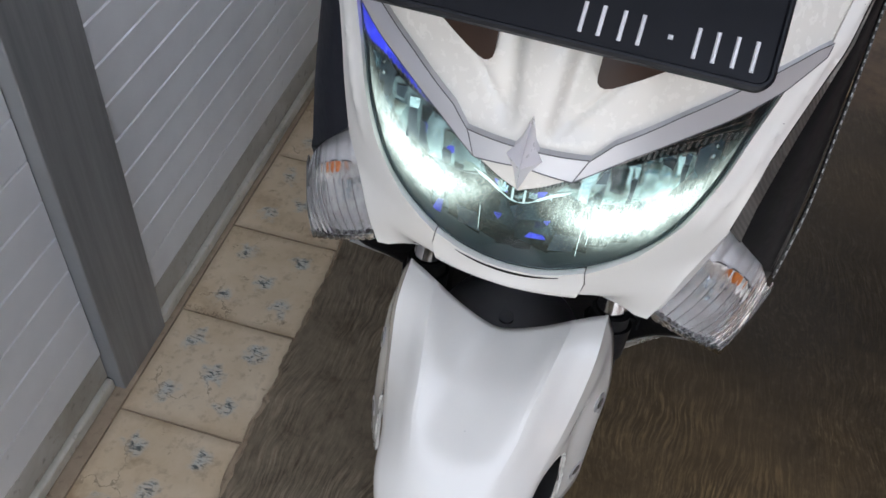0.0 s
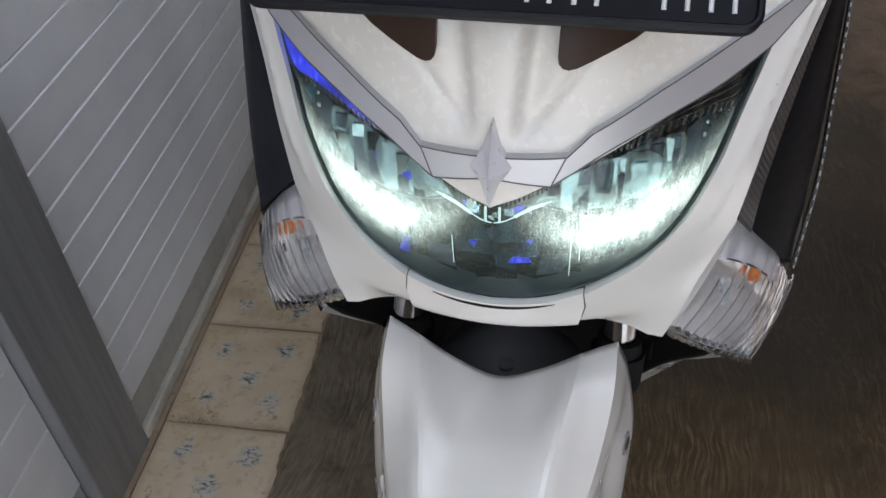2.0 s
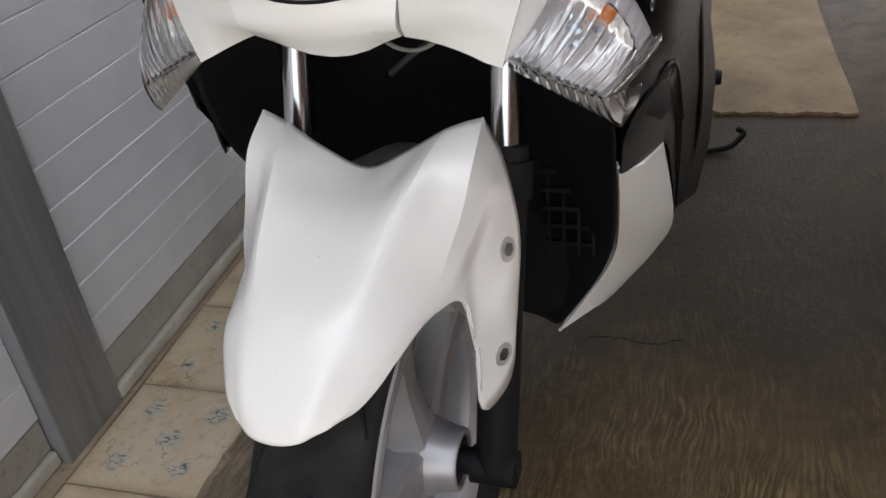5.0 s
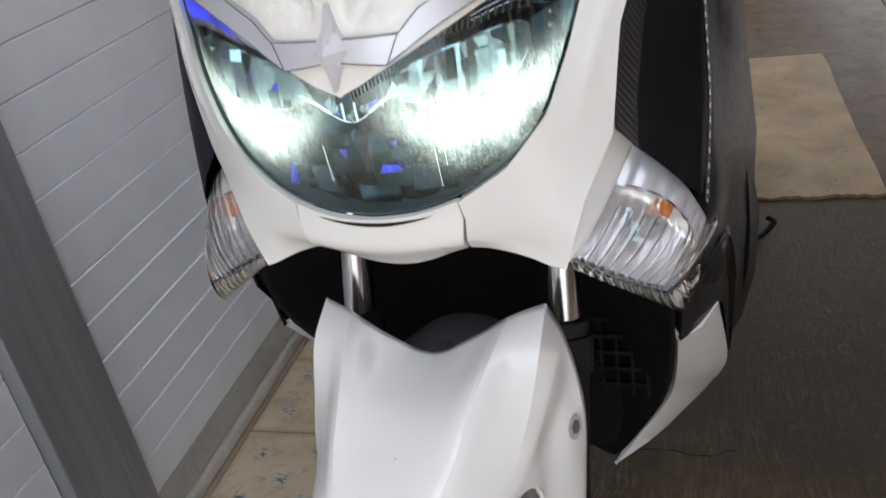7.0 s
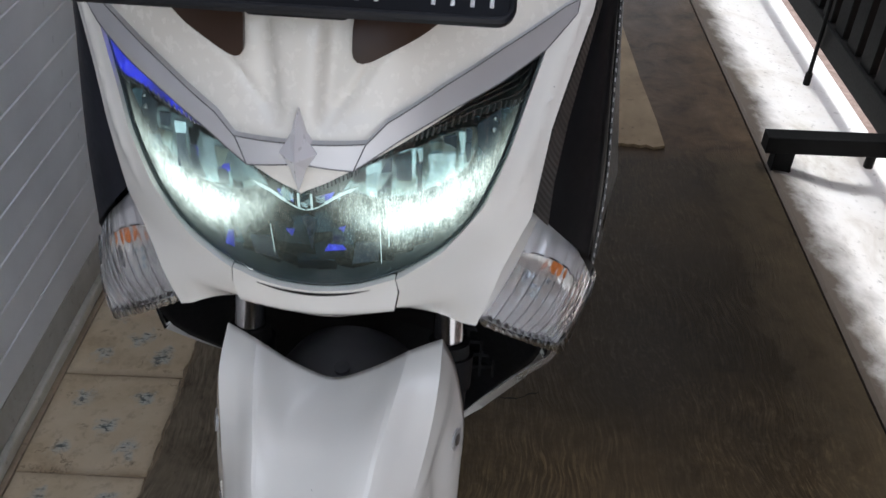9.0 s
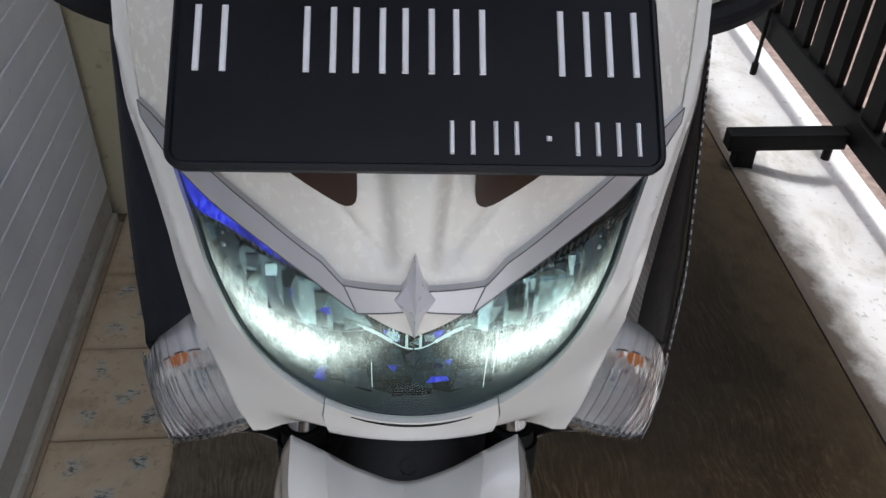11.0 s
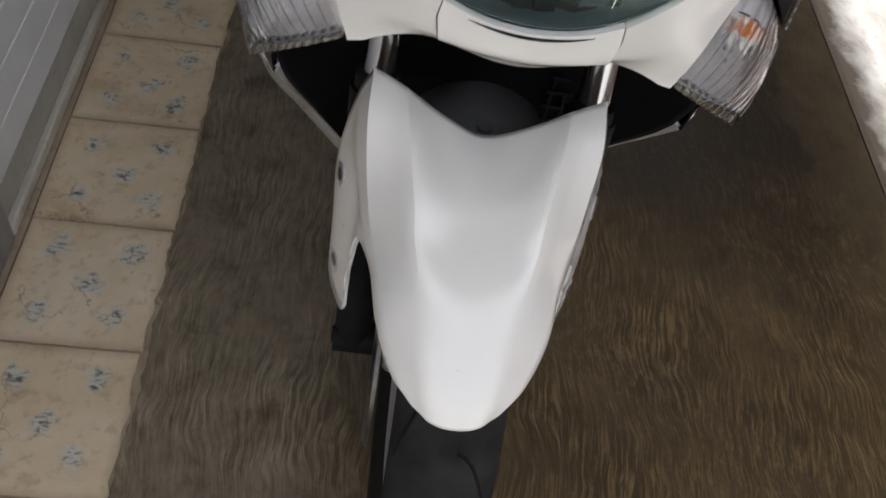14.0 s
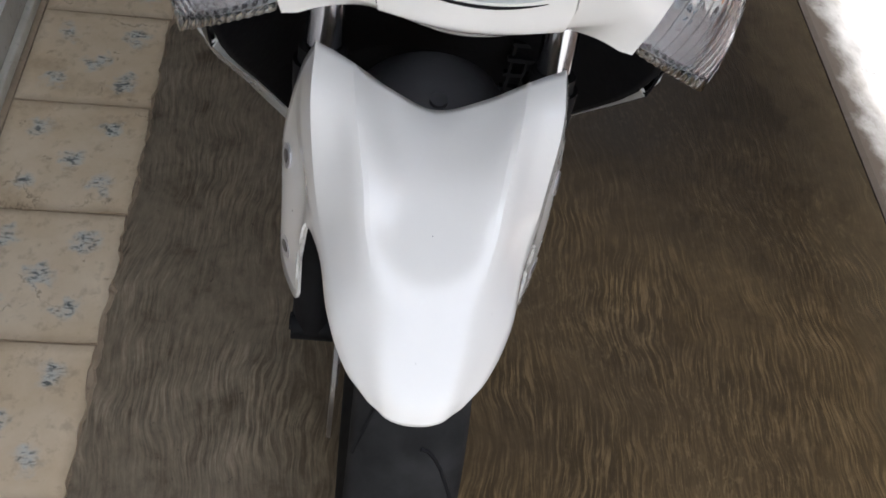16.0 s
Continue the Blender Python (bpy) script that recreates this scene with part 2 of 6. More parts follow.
# broom-swept concrete: long wavering strokes along the lane
CONCRETE = mat("broom_swept_concrete", (0.1, 0.08, 0.06), 0.62, spec=0.16)
_v = coords(CONCRETE, (1, 1, 1))
_warp = noise_tex(CONCRETE, _v, 3.2, 3)
_sv = node(CONCRETE, "ShaderNodeVectorMath")
_sv.operation = "MULTIPLY_ADD"
_cmb = node(CONCRETE, "ShaderNodeCombineXYZ")
link(CONCRETE, maths(CONCRETE, "MULTIPLY", maths(CONCRETE, "SUBTRACT", _warp, 0.5), 0.11), _cmb.inputs["X"])
link(CONCRETE, _v, _sv.inputs[0])
_sv.inputs[1].default_value = (1, 1, 1)
link(CONCRETE, _cmb.outputs[0], _sv.inputs[2])
_map = node(CONCRETE, "ShaderNodeMapping")
_map.inputs["Scale"].default_value = (215, 15, 1)
link(CONCRETE, _sv.outputs[0], _map.inputs["Vector"])
_brush = noise_tex(CONCRETE, _map.outputs[0], 1.0, 4, 0.62, 0.35)
_swept = ramp(CONCRETE, noise_tex(CONCRETE, _v, 5.5, 4, 0.6), [(0.40, 0.25), (0.62, 1.5)])  # strokes bite in places, elsewhere they are floated smooth
_brush = maths(CONCRETE, "MULTIPLY_ADD", maths(CONCRETE, "SUBTRACT", _brush, 0.5), _swept, 0.5)
_blot = noise_tex(CONCRETE, _v, 13, 6, 0.65, 0.4)
_patch = noise_tex(CONCRETE, _v, 2.1, 6, 0.6)
_grit = noise_tex(CONCRETE, _v, 90, 3)
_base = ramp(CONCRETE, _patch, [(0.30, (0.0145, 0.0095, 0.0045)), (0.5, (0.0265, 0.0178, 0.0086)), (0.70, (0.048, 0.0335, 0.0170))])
_c1 = mix(CONCRETE, ramp(CONCRETE, _brush, [(0.48, 0.0), (0.76, 0.36)]), _base, (0.080, 0.058, 0.034))
_scr = node(CONCRETE, "ShaderNodeMapping")
_scr.inputs["Scale"].default_value = (130, 45, 1)
link(CONCRETE, _sv.outputs[0], _scr.inputs["Vector"])
_nick = noise_tex(CONCRETE, _scr.outputs[0], 1.0, 5, 0.75, 0.5)
_where = ramp(CONCRETE, noise_tex(CONCRETE, _v, 3.4, 4, 0.6), [(0.42, 0.15), (0.60, 1.0)])
_c1 = mix(CONCRETE, maths(CONCRETE, "MULTIPLY", ramp(CONCRETE, _nick, [(0.50, 0.0), (0.76, 0.4)]), _where), _c1, (0.125, 0.095, 0.058))
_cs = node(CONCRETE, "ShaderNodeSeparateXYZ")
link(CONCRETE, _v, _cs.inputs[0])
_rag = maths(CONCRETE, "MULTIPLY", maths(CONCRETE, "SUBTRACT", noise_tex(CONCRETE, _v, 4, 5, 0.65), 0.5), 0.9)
_near = ramp(CONCRETE, maths(CONCRETE, "ADD", _cs.outputs["Y"], _rag), [(0.22, 1.0), (0.62, 0.0)])  # lighter, yellower cement towards the yard
_c1 = mix(CONCRETE, maths(CONCRETE, "MULTIPLY", _near, 0.92), _c1, mix(CONCRETE, 1.0, _c1, (2.9, 2.85, 2.55), "MULTIPLY"))
_wander = maths(CONCRETE, "MULTIPLY", maths(CONCRETE, "SUBTRACT", noise_tex(CONCRETE, _v, 7, 5, 0.65), 0.5), 0.16)
_cx = maths(CONCRETE, "ADD", _cs.outputs["X"], _wander)
_dust = ramp(CONCRETE, maths(CONCRETE, "ADD", _cx, 0.5), [(0.33, 0.85), (0.58, 0.0)])  # greyer, dustier lane beside the tiles
_c1 = mix(CONCRETE, _dust, _c1, mix(CONCRETE, ramp(CONCRETE, maths(CONCRETE, "MULTIPLY_ADD", _nick, 0.3, maths(CONCRETE, "MULTIPLY_ADD", _blot, 0.4, maths(CONCRETE, "MULTIPLY", _brush, 0.42))), [(0.40, 0.0), (0.72, 1.0)]), (0.105, 0.086, 0.060), (0.300, 0.250, 0.186)))
_ridge = maths(CONCRETE, "ADD", maths(CONCRETE, "MULTIPLY", _near, maths(CONCRETE, "MULTIPLY_ADD", _dust, -0.8, 1.0)), 0.12)
_ridge = maths(CONCRETE, "MULTIPLY", _ridge, ramp(CONCRETE, noise_tex(CONCRETE, _v, 6.5, 3, 0.6), [(0.36, 0.45), (0.58, 1.0)]))
_c1 = mix(CONCRETE, maths(CONCRETE, "MINIMUM", _ridge, 1.0), _c1, mix(CONCRETE, 1.0, _c1, mix(CONCRETE, ramp(CONCRETE, _brush, [(0.40, 0.0), (0.64, 1.0)]), (0.73, 0.72, 0.70), (1.40, 1.40, 1.36)), "MULTIPLY"))  # crests and furrows of the broom strokes
_band = ramp(CONCRETE, _cx, [(0.676, 0.0), (0.690, 0.28)])  # worn cement along the lane's edge
_c1 = mix(CONCRETE, _band, _c1, ramp(CONCRETE, _blot, [(0.3, (0.050, 0.037, 0.020)), (0.7, (0.120, 0.092, 0.052))]))
# older brown cement past the slab
_c1 = mix(CONCRETE, ramp(CONCRETE, maths(CONCRETE, "MULTIPLY_ADD", maths(CONCRETE, "ADD", _cs.outputs["Y"], maths(CONCRETE, "MULTIPLY", _wander, 0.6)), 1.0, -0.9), [(0.44, 0.0), (0.52, 0.8)]), _c1, ramp(CONCRETE, _blot, [(0.3, (0.040, 0.025, 0.013)), (0.55, (0.075, 0.048, 0.027)), (0.75, (0.115, 0.082, 0.050))]))
_c1 = mix(CONCRETE, ramp(CONCRETE, _blot, [(0.28, 0.5), (0.44, 0.0)]), _c1, mix(CONCRETE, 1.0, _c1, (0.45, 0.43, 0.40), "MULTIPLY"))
_c2 = mix(CONCRETE, ramp(CONCRETE, _grit, [(0.22, 0.6), (0.32, 0.0)]), _c1, (0.018, 0.013, 0.009))
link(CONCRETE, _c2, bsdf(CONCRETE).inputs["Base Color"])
link(CONCRETE, maths(CONCRETE, "MULTIPLY_ADD", _patch, 0.35, 0.36), bsdf(CONCRETE).inputs["Roughness"])
bump(CONCRETE, maths(CONCRETE, "MULTIPLY_ADD", _brush, 0.5, maths(CONCRETE, "MULTIPLY", _grit, 0.3)), 0.75, 0.004)


def mottled(name, stops, rough, scale=5.0, grit=70.0, bumps=0.25, spec=0.3):
    m = mat(name, (0.3, 0.3, 0.3), rough, spec=spec)
    v = coords(m)
    a, b = noise_tex(m, v, scale, 7, 0.62, 0.5), noise_tex(m, v, grit, 4)
    c = ramp(m, a, stops)
    link(m, mix(m, ramp(m, b, [(0.26, 0.5), (0.4, 0.0)]), c, tuple(x * 0.35 for x in stops[0][1])), bsdf(m).inputs["Base Color"])
    bump(m, maths(m, "MULTIPLY_ADD", b, 0.6, a), bumps, 0.003)
    return m


SLAB = mottled("pale_cement_slab", [(0.25, (0.105, 0.070, 0.036)), (0.5, (0.185, 0.130, 0.070)), (0.8, (0.270, 0.200, 0.118))], 0.65, 5, 60, 0.15)
OUTSIDE = mottled("weathered_pale_cement", [(0.28, (0.52, 0.47, 0.40)), (0.45, (0.76, 0.735, 0.69)), (0.7, (0.84, 0.825, 0.80))], 0.75, 4.5, 60, 0.3)
YARD = mottled("weathered_yard_cement", [(0.28, (0.40, 0.375, 0.34)), (0.45, (0.58, 0.565, 0.54)), (0.7, (0.66, 0.65, 0.635))], 0.75, 4.5, 60, 0.3)
_v = coords(OUTSIDE)
_s = node(OUTSIDE, "ShaderNodeSeparateXYZ")
link(OUTSIDE, _v, _s.inputs[0])
_e = maths(OUTSIDE, "ADD", _s.outputs["X"], maths(OUTSIDE, "MULTIPLY", maths(OUTSIDE, "SUBTRACT", noise_tex(OUTSIDE, _v, 11, 6, 0.65), 0.5), 0.14))
_old = bsdf(OUTSIDE).inputs["Base Color"].links[0].from_socket
link(OUTSIDE, mix(OUTSIDE, ramp(OUTSIDE, _e, [(0.845, 0.95), (0.935, 0.0)]), _old, (0.065, 0.045, 0.028)), bsdf(OUTSIDE).inputs["Base Color"])  # brown dirt along the edge
PLASTER = mottled("cream_plaster", [(0.25, (0.34, 0.29, 0.18)), (0.6, (0.42, 0.37, 0.25)), (0.85, (0.46, 0.41, 0.29))], 0.8, 2.2, 40, 0.1)
BRICKISH = mottled("rough_pinkish_render", [(0.3, (0.20, 0.13, 0.10)), (0.6, (0.36, 0.25, 0.20)), (0.8, (0.45, 0.34, 0.28))], 0.9, 12, 60, 0.4)
TRENCH = mottled("dark_crack", [(0.3, (0.006, 0.005, 0.004)), (0.7, (0.012, 0.010, 0.008))], 0.95, 60, 200, 0.2)
ROADSIDE = mottled("rough_pinkish_paving", [(0.3, (0.16, 0.115, 0.095)), (0.6, (0.30, 0.225, 0.19)), (0.8, (0.40, 0.31, 0.265))], 0.9, 45, 130, 0.5)
GROUT = mottled("cement_bedding", [(0.3, (0.26, 0.20, 0.14)), (0.6, (0.38, 0.30, 0.21)), (0.8, (0.45, 0.36, 0.27))], 0.8, 14, 80, 0.4)
ROOF = worn("grey_roof_sheet", (0.25, 0.25, 0.25), 0.6, spread=0.1)

# enamelled steel of the shutter door: scuffed pale grey
DOORPAINT = mat("scuffed_grey_door_paint", (0.4, 0.42, 0.45), 0.36, metal=0.15, spec=0.4)
_v = coords(DOORPAINT)
_a, _b = noise_tex(DOORPAINT, _v, 3.0, 6, 0.6), noise_tex(DOORPAINT, coords(DOORPAINT, (1, 18, 60)), 2.0, 4, 0.6)
_c = ramp(DOORPAINT, _a, [(0.3, (0.58, 0.60, 0.62)), (0.6, (0.73, 0.745, 0.76)), (0.8, (0.78, 0.79, 0.80))])
_c = mix(DOORPAINT, ramp(DOORPAINT, _b, [(0.62, 0.0), (0.78, 0.5)]), _c, (0.74, 0.76, 0.78))
_sp = noise_tex(DOORPAINT, _v, 26.0, 2)
_c = mix(DOORPAINT, ramp(DOORPAINT, _sp, [(0.22, 0.5), (0.29, 0.0)]), _c, (0.16, 0.165, 0.17))
link(DOORPAINT, _c, bsdf(DOORPAINT).inputs["Base Color"])
link(DOORPAINT, maths(DOORPAINT, "MULTIPLY_ADD", _a, 0.25, 0.24), bsdf(DOORPAINT).inputs["Roughness"])
bump(DOORPAINT, _a, 0.06, 0.004)
POSTPAINT = worn("dull_grey_steel", (0.21, 0.215, 0.22), 0.42, metal=0.35, spread=0.1, scale=4, bumps=0.03)
_b = noise_tex(POSTPAINT, coords(POSTPAINT, (1, 70, 3)), 1.0, 5, 0.65)
_old = bsdf(POSTPAINT).inputs["Base Color"].links[0].from_socket
link(POSTPAINT, mix(POSTPAINT, ramp(POSTPAINT, _b, [(0.35, 0.0), (0.75, 0.35)]), _old, (0.46, 0.465, 0.46)), bsdf(POSTPAINT).inputs["Base Color"])
RAILPAINT = mottled("stained_rail_paint", [(0.3, (0.26, 0.24, 0.19)), (0.6, (0.42, 0.41, 0.37)), (0.8, (0.52, 0.52, 0.50))], 0.55, 5, 60, 0.1)
GUIDE = mottled("pale_strip_paint", [(0.3, (0.36, 0.34, 0.27)), (0.6, (0.54, 0.52, 0.45)), (0.8, (0.62, 0.60, 0.53))], 0.55, 7, 60, 0.1)

# old floor tile: beige glaze with five worn blue-grey marks
TILE = mat("old_beige_glazed_tile", (0.5, 0.4, 0.28), 0.42, spec=0.4)
_oi = node(TILE, "ShaderNodeObjectInfo")
_tc = node(TILE, "ShaderNodeTexCoord")
_off = node(TILE, "ShaderNodeVectorMath")
_off.operation = "MULTIPLY_ADD"
_r3 = node(TILE, "ShaderNodeCombineXYZ")
link(TILE, maths(TILE, "MULTIPLY", _oi.outputs["Random"], 7.3), _r3.inputs["Z"])
link(TILE, maths(TILE, "MULTIPLY", _oi.outputs["Random"], 3.1), _r3.inputs["X"])
link(TILE, _tc.outputs["Object"], _off.inputs[0])
_off.inputs[1].default_value = (1, 1, 1)
link(TILE, _r3.outputs[0], _off.inputs[2])
_q = _off.outputs[0]
_big, _mid = noise_tex(TILE, _q, 9, 6, 0.6), noise_tex(TILE, _q, 55, 4, 0.6)
_s = node(TILE, "ShaderNodeSeparateXYZ")
link(TILE, _tc.outputs["Object"], _s.inputs[0])
_jx = maths(TILE, "MULTIPLY", maths(TILE, "SUBTRACT", noise_tex(TILE, _q, 30, 3), 0.5), 0.065)
_jy = maths(TILE, "MULTIPLY", maths(TILE, "SUBTRACT", noise_tex(TILE, _q, 37, 3), 0.5), 0.065)
_x, _y = maths(TILE, "ADD", _s.outputs["X"], _jx), maths(TILE, "ADD", _s.outputs["Y"], _jy)


def _dist(ax, ay):
    return maths(TILE, "SQRT", maths(TILE, "ADD", maths(TILE, "MULTIPLY", ax, ax), maths(TILE, "MULTIPLY", ay, ay)))


_d1 = _dist(maths(TILE, "SUBTRACT", maths(TILE, "ABSOLUTE", _x), 0.052), maths(TILE, "SUBTRACT", maths(TILE, "ABSOLUTE", _y), 0.054))
_d2 = _dist(maths(TILE, "ADD", _x, -0.002), maths(TILE, "ADD", _y, 0.006))
_d = maths(TILE, "MINIMUM", _d1, _d2)
_mark = ramp(TILE, _d, [(0.009, 1.0), (0.022, 0.0)])
_c = ramp(TILE, _big, [(0.28, (0.39, 0.285, 0.170)), (0.44, (0.60, 0.480, 0.320)), (0.75, (0.72, 0.610, 0.450))])
_c = mix(TILE, ramp(TILE, _mid, [(0.30, 0.35), (0.46, 0.0)]), _c, (0.22, 0.15, 0.09))
_c = mix(TILE, ramp(TILE, noise_tex(TILE, _q, 21, 5, 0.7, 0.6), [(0.26, 0.75), (0.36, 0.0)]), _c, (0.13, 0.085, 0.05))
_ex = maths(TILE, "MAXIMUM", maths(TILE, "ABSOLUTE", _s.outputs["X"]), maths(TILE, "ABSOLUTE", _s.outputs["Y"]))
_ex = maths(TILE, "ADD", _ex, maths(TILE, "MULTIPLY", maths(TILE, "SUBTRACT", _mid, 0.5), 0.016))
_c = mix(TILE, ramp(TILE, _ex, [(0.088, 0.0), (0.104, 0.5)]), _c, (0.24, 0.165, 0.095))  # dirt along the joints
_cw = node(TILE, "ShaderNodeVectorMath")
_cw.operation = "MULTIPLY_ADD"
_cn = node(TILE, "ShaderNodeTexNoise", Scale=24.0, Detail=4.0, Roughness=0.65)
link(TILE, _q, _cn.inputs["Vector"])
link(TILE, _cn.outputs["Color"], _cw.inputs[0])
_cw.inputs[1].default_value = (0.06, 0.06, 0.06)
link(TILE, _q, _cw.inputs[2])
_vor = node(TILE, "ShaderNodeTexVoronoi", Scale=8.0)
_vor.feature = "DISTANCE_TO_EDGE"
link(TILE, _cw.outputs[0], _vor.inputs["Vector"])
_hair = maths(TILE, "MULTIPLY", ramp(TILE, _vor.outputs["Distance"], [(0.003, 0.55), (0.011, 0.0)]), ramp(TILE, noise_tex(TILE, _q, 13, 3), [(0.50, 0.0), (0.60, 1.0)]))
_c = mix(TILE, _hair, _c, (0.10, 0.065, 0.038))  # hair cracks in the glaze
_stroke = node(TILE, "ShaderNodeMapping")
_stroke.inputs["Scale"].default_value, _stroke.inputs["Rotation"].default_value = (70, 190, 1), (0, 0, 0.7)
link(TILE, _q, _stroke.inputs["Vector"])
_ink = noise_tex(TILE, _stroke.outputs[0], 1.0, 4, 0.65, 0.7)
_c = mix(TILE, maths(TILE, "MULTIPLY", _mark, ramp(TILE, _mid, [(0.34, 0.25), (0.6, 1.0)])), _c, (0.54, 0.54, 0.49))
_c = mix(TILE, maths(TILE, "MULTIPLY", ramp(TILE, _d, [(0.008, 1.0), (0.018, 0.0)]), ramp(TILE, _ink, [(0.48, 0.0), (0.60, 0.9)])), _c, (0.055, 0.068, 0.070))
link(TILE, _c, bsdf(TILE).inputs["Base Color"])
link(TILE, maths(TILE, "MULTIPLY_ADD", _big, 0.3, 0.28), bsdf(TILE).inputs["Roughness"])
bump(TILE, maths(TILE, "SUBTRACT", maths(TILE, "MULTIPLY", _mid, 0.4), maths(TILE, "MULTIPLY", _mark, 0.8)), 0.3, 0.002)


# ---------- mesh helpers ----------
def finish(bm, smooth=True, angle=35):
    bmesh.ops.recalc_face_normals(bm, faces=bm.faces)
    for f in bm.faces:
        f.smooth = smooth
    if smooth:
        for e in bm.edges:
            if len(e.link_faces) == 2 and e.calc_face_angle(0) > radians(angle):
                e.smooth = False


def part(name, bm, material, parent=None, label="", smooth=True, bevel=0.0, subsurf=0, angle=35):
    """One mesh object from bm, under a thing or a part."""
    finish(bm, smooth, angle)
    me = bpy.data.meshes.new(name)
    bm.to_mesh(me)
    bm.free()
    me.materials.append(material)
    ob = new(name, me)
    if parent:
        ob.parent = parent
    if subsurf:
        md = ob.modifiers.new("round", "SUBSURF")
        md.levels = md.render_levels = subsurf
    if bevel:
        md = ob.modifiers.new("edge", "BEVEL")
        md.width, md.segments, md.limit_method, md.angle_limit = bevel, 2, "ANGLE", radians(40)
    if label:
        ob["label"] = label
    return ob


def thing(name, label, category, m=None, group="", kind=""):
    ob = new(name)
    ob.empty_display_size = 0.05
    if m:
        ob.matrix_world = m
    return tagged(ob, label, category, group, kind)


def box(bm, lo, hi, m=None):
    r = bmesh.ops.create_cube(bm, size=1.0)
    s = [b - a for a, b in zip(lo, hi)]
    c = [(a + b) / 2 for a, b in zip(lo, hi)]
    bmesh.ops.transform(bm, matrix=(m or Matrix()) @ Matrix.Translation(c) @ Matrix.Diagonal((*s, 1)), verts=r["verts"])
    return r["verts"]


def rod(bm, p0, p1, r0, r1=None, n=20):
    p0, p1 = Vector(p0), Vector(p1)
    d = p1 - p0
    r = bmesh.ops.create_cone(bm, cap_ends=True, segments=n, radius1=r0, radius2=r0 if r1 is None else r1, depth=d.length)
    bmesh.ops.transform(bm, matrix=Matrix.Translation((p0 + p1) / 2) @ d.to_track_quat("Z", "Y").to_matrix().to_4x4(), verts=r["verts"])


def tube(bm, pts, r, n=10):
    """A bent round bar through the points."""
    pts = [Vector(p) for p in pts]
    rings = []
    for i, p in enumerate(pts):
        d = (pts[min(i + 1, len(pts) - 1)] - pts[max(i - 1, 0)]).normalized()
        q = d.to_track_quat("Z", "Y")
        rings.append([bm.verts.new(p + q @ Vector((r * math.cos(2 * math.pi * k / n), r * math.sin(2 * math.pi * k / n), 0))) for k in range(n)])
    for a, b in zip(rings, rings[1:]):
        for k in range(n):
            bm.faces.new((a[k], a[(k + 1) % n], b[(k + 1) % n], b[k]))
    bm.faces.new(rings[0][::-1])
    bm.faces.new(rings[-1])


def lathe(bm, profile, n=64, m=None, close=False):
    """Turns a profile of (radius, along) about the x axis."""
    rings = []
    for r, a in profile:
        ring = []
        for k in range(n):
            t = 2 * math.pi * k / n
            p = Vector((a, r * math.cos(t), r * math.sin(t)))
            ring.append(bm.verts.new(m @ p if m else p))
        rings.append(ring)
    pairs = list(zip(rings, rings[1:])) + ([(rings[-1], rings[0])] if close else [])
    for a, b in pairs:
        for k in range(n):
            bm.faces.new((a[k], a[(k + 1) % n], b[(k + 1) % n], b[k]))


def sheet(bm, rows, wrap=False):
    """A skin over rows of points."""
    vs = [[bm.verts.new(p) for p in row] for row in rows]
    for a, b in zip(vs, vs[1:]):
        for k in range(len(a) - 1):
            bm.faces.new((a[k], a[k + 1], b[k + 1], b[k]))
    return vs


def thicken(bm, t):
    bmesh.ops.recalc_face_normals(bm, faces=bm.faces)
    bmesh.ops.solidify(bm, geom=bm.faces[:], thickness=t)


def curve(pts, steps=6):
    """A smooth line through the points."""
    out = []
    for i in range(len(pts) - 1):
        p0, p1, p2, p3 = (Vector(pts[max(0, min(len(pts) - 1, j))]) for j in (i - 1, i, i + 1, i + 2))
        for s in range(steps):
            t = s / steps
            out.append(tuple(0.5 * ((2 * p1) + (p2 - p0) * t + (2 * p0 - 5 * p1 + 4 * p2 - p3) * t * t + (3 * p1 - p0 - 3 * p2 + p3) * t ** 3)))
    return out + [tuple(pts[-1])]


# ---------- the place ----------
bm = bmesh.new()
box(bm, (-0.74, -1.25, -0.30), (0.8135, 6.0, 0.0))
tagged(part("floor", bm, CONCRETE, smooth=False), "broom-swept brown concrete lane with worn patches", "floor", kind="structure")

bm = bmesh.new()
box(bm, (-60.0, -60.0, -0.60), (60.0, 60.0, -0.301))
tagged(part("ground", bm, YARD, smooth=False), "bare ground round the carport", "ground", kind="structure")
bm = bmesh.new()
prof = [(0.822, -0.25), (0.822, -0.006), (0.830, 0.0), (0.86, -0.004), (0.98, -0.040), (1.05, -0.05), (1.165, -0.05), (1.165, -0.25)]
ends = [[bm.verts.new((x, y, z)) for x, z in prof] for y in (-1.25, 7.0)]
for k in range(len(prof)):
    bm.faces.new((ends[0][k], ends[0][(k + 1) % len(prof)], ends[1][(k + 1) % len(prof)], ends[1][k]))
bm.faces.new(ends[0])
bm.faces.new(ends[1])
tagged(part("pavement", bm, OUTSIDE, smooth=False), "pale weathered cement strip under the gate, stained at its edge", "pavement", kind="structure")
bm = bmesh.new()
box(bm, (1.1655, -1.25, -0.25), (2.7, 7.0, -0.056))
tagged(part("road", bm, ROADSIDE, smooth=False), "rough pinkish brown paving beyond the gate", "road", kind="structure")
# yard out of view, kept pale so it throws light onto the scooter's front
bm = bmesh.new()
box(bm, (-9.0, -14.0, -0.25), (9.0, -1.26, -0.012))
tagged(part("yard", bm, YARD, smooth=False), "unseen pale cement yard, added to bounce light into the carport", "pavement", kind="structure")


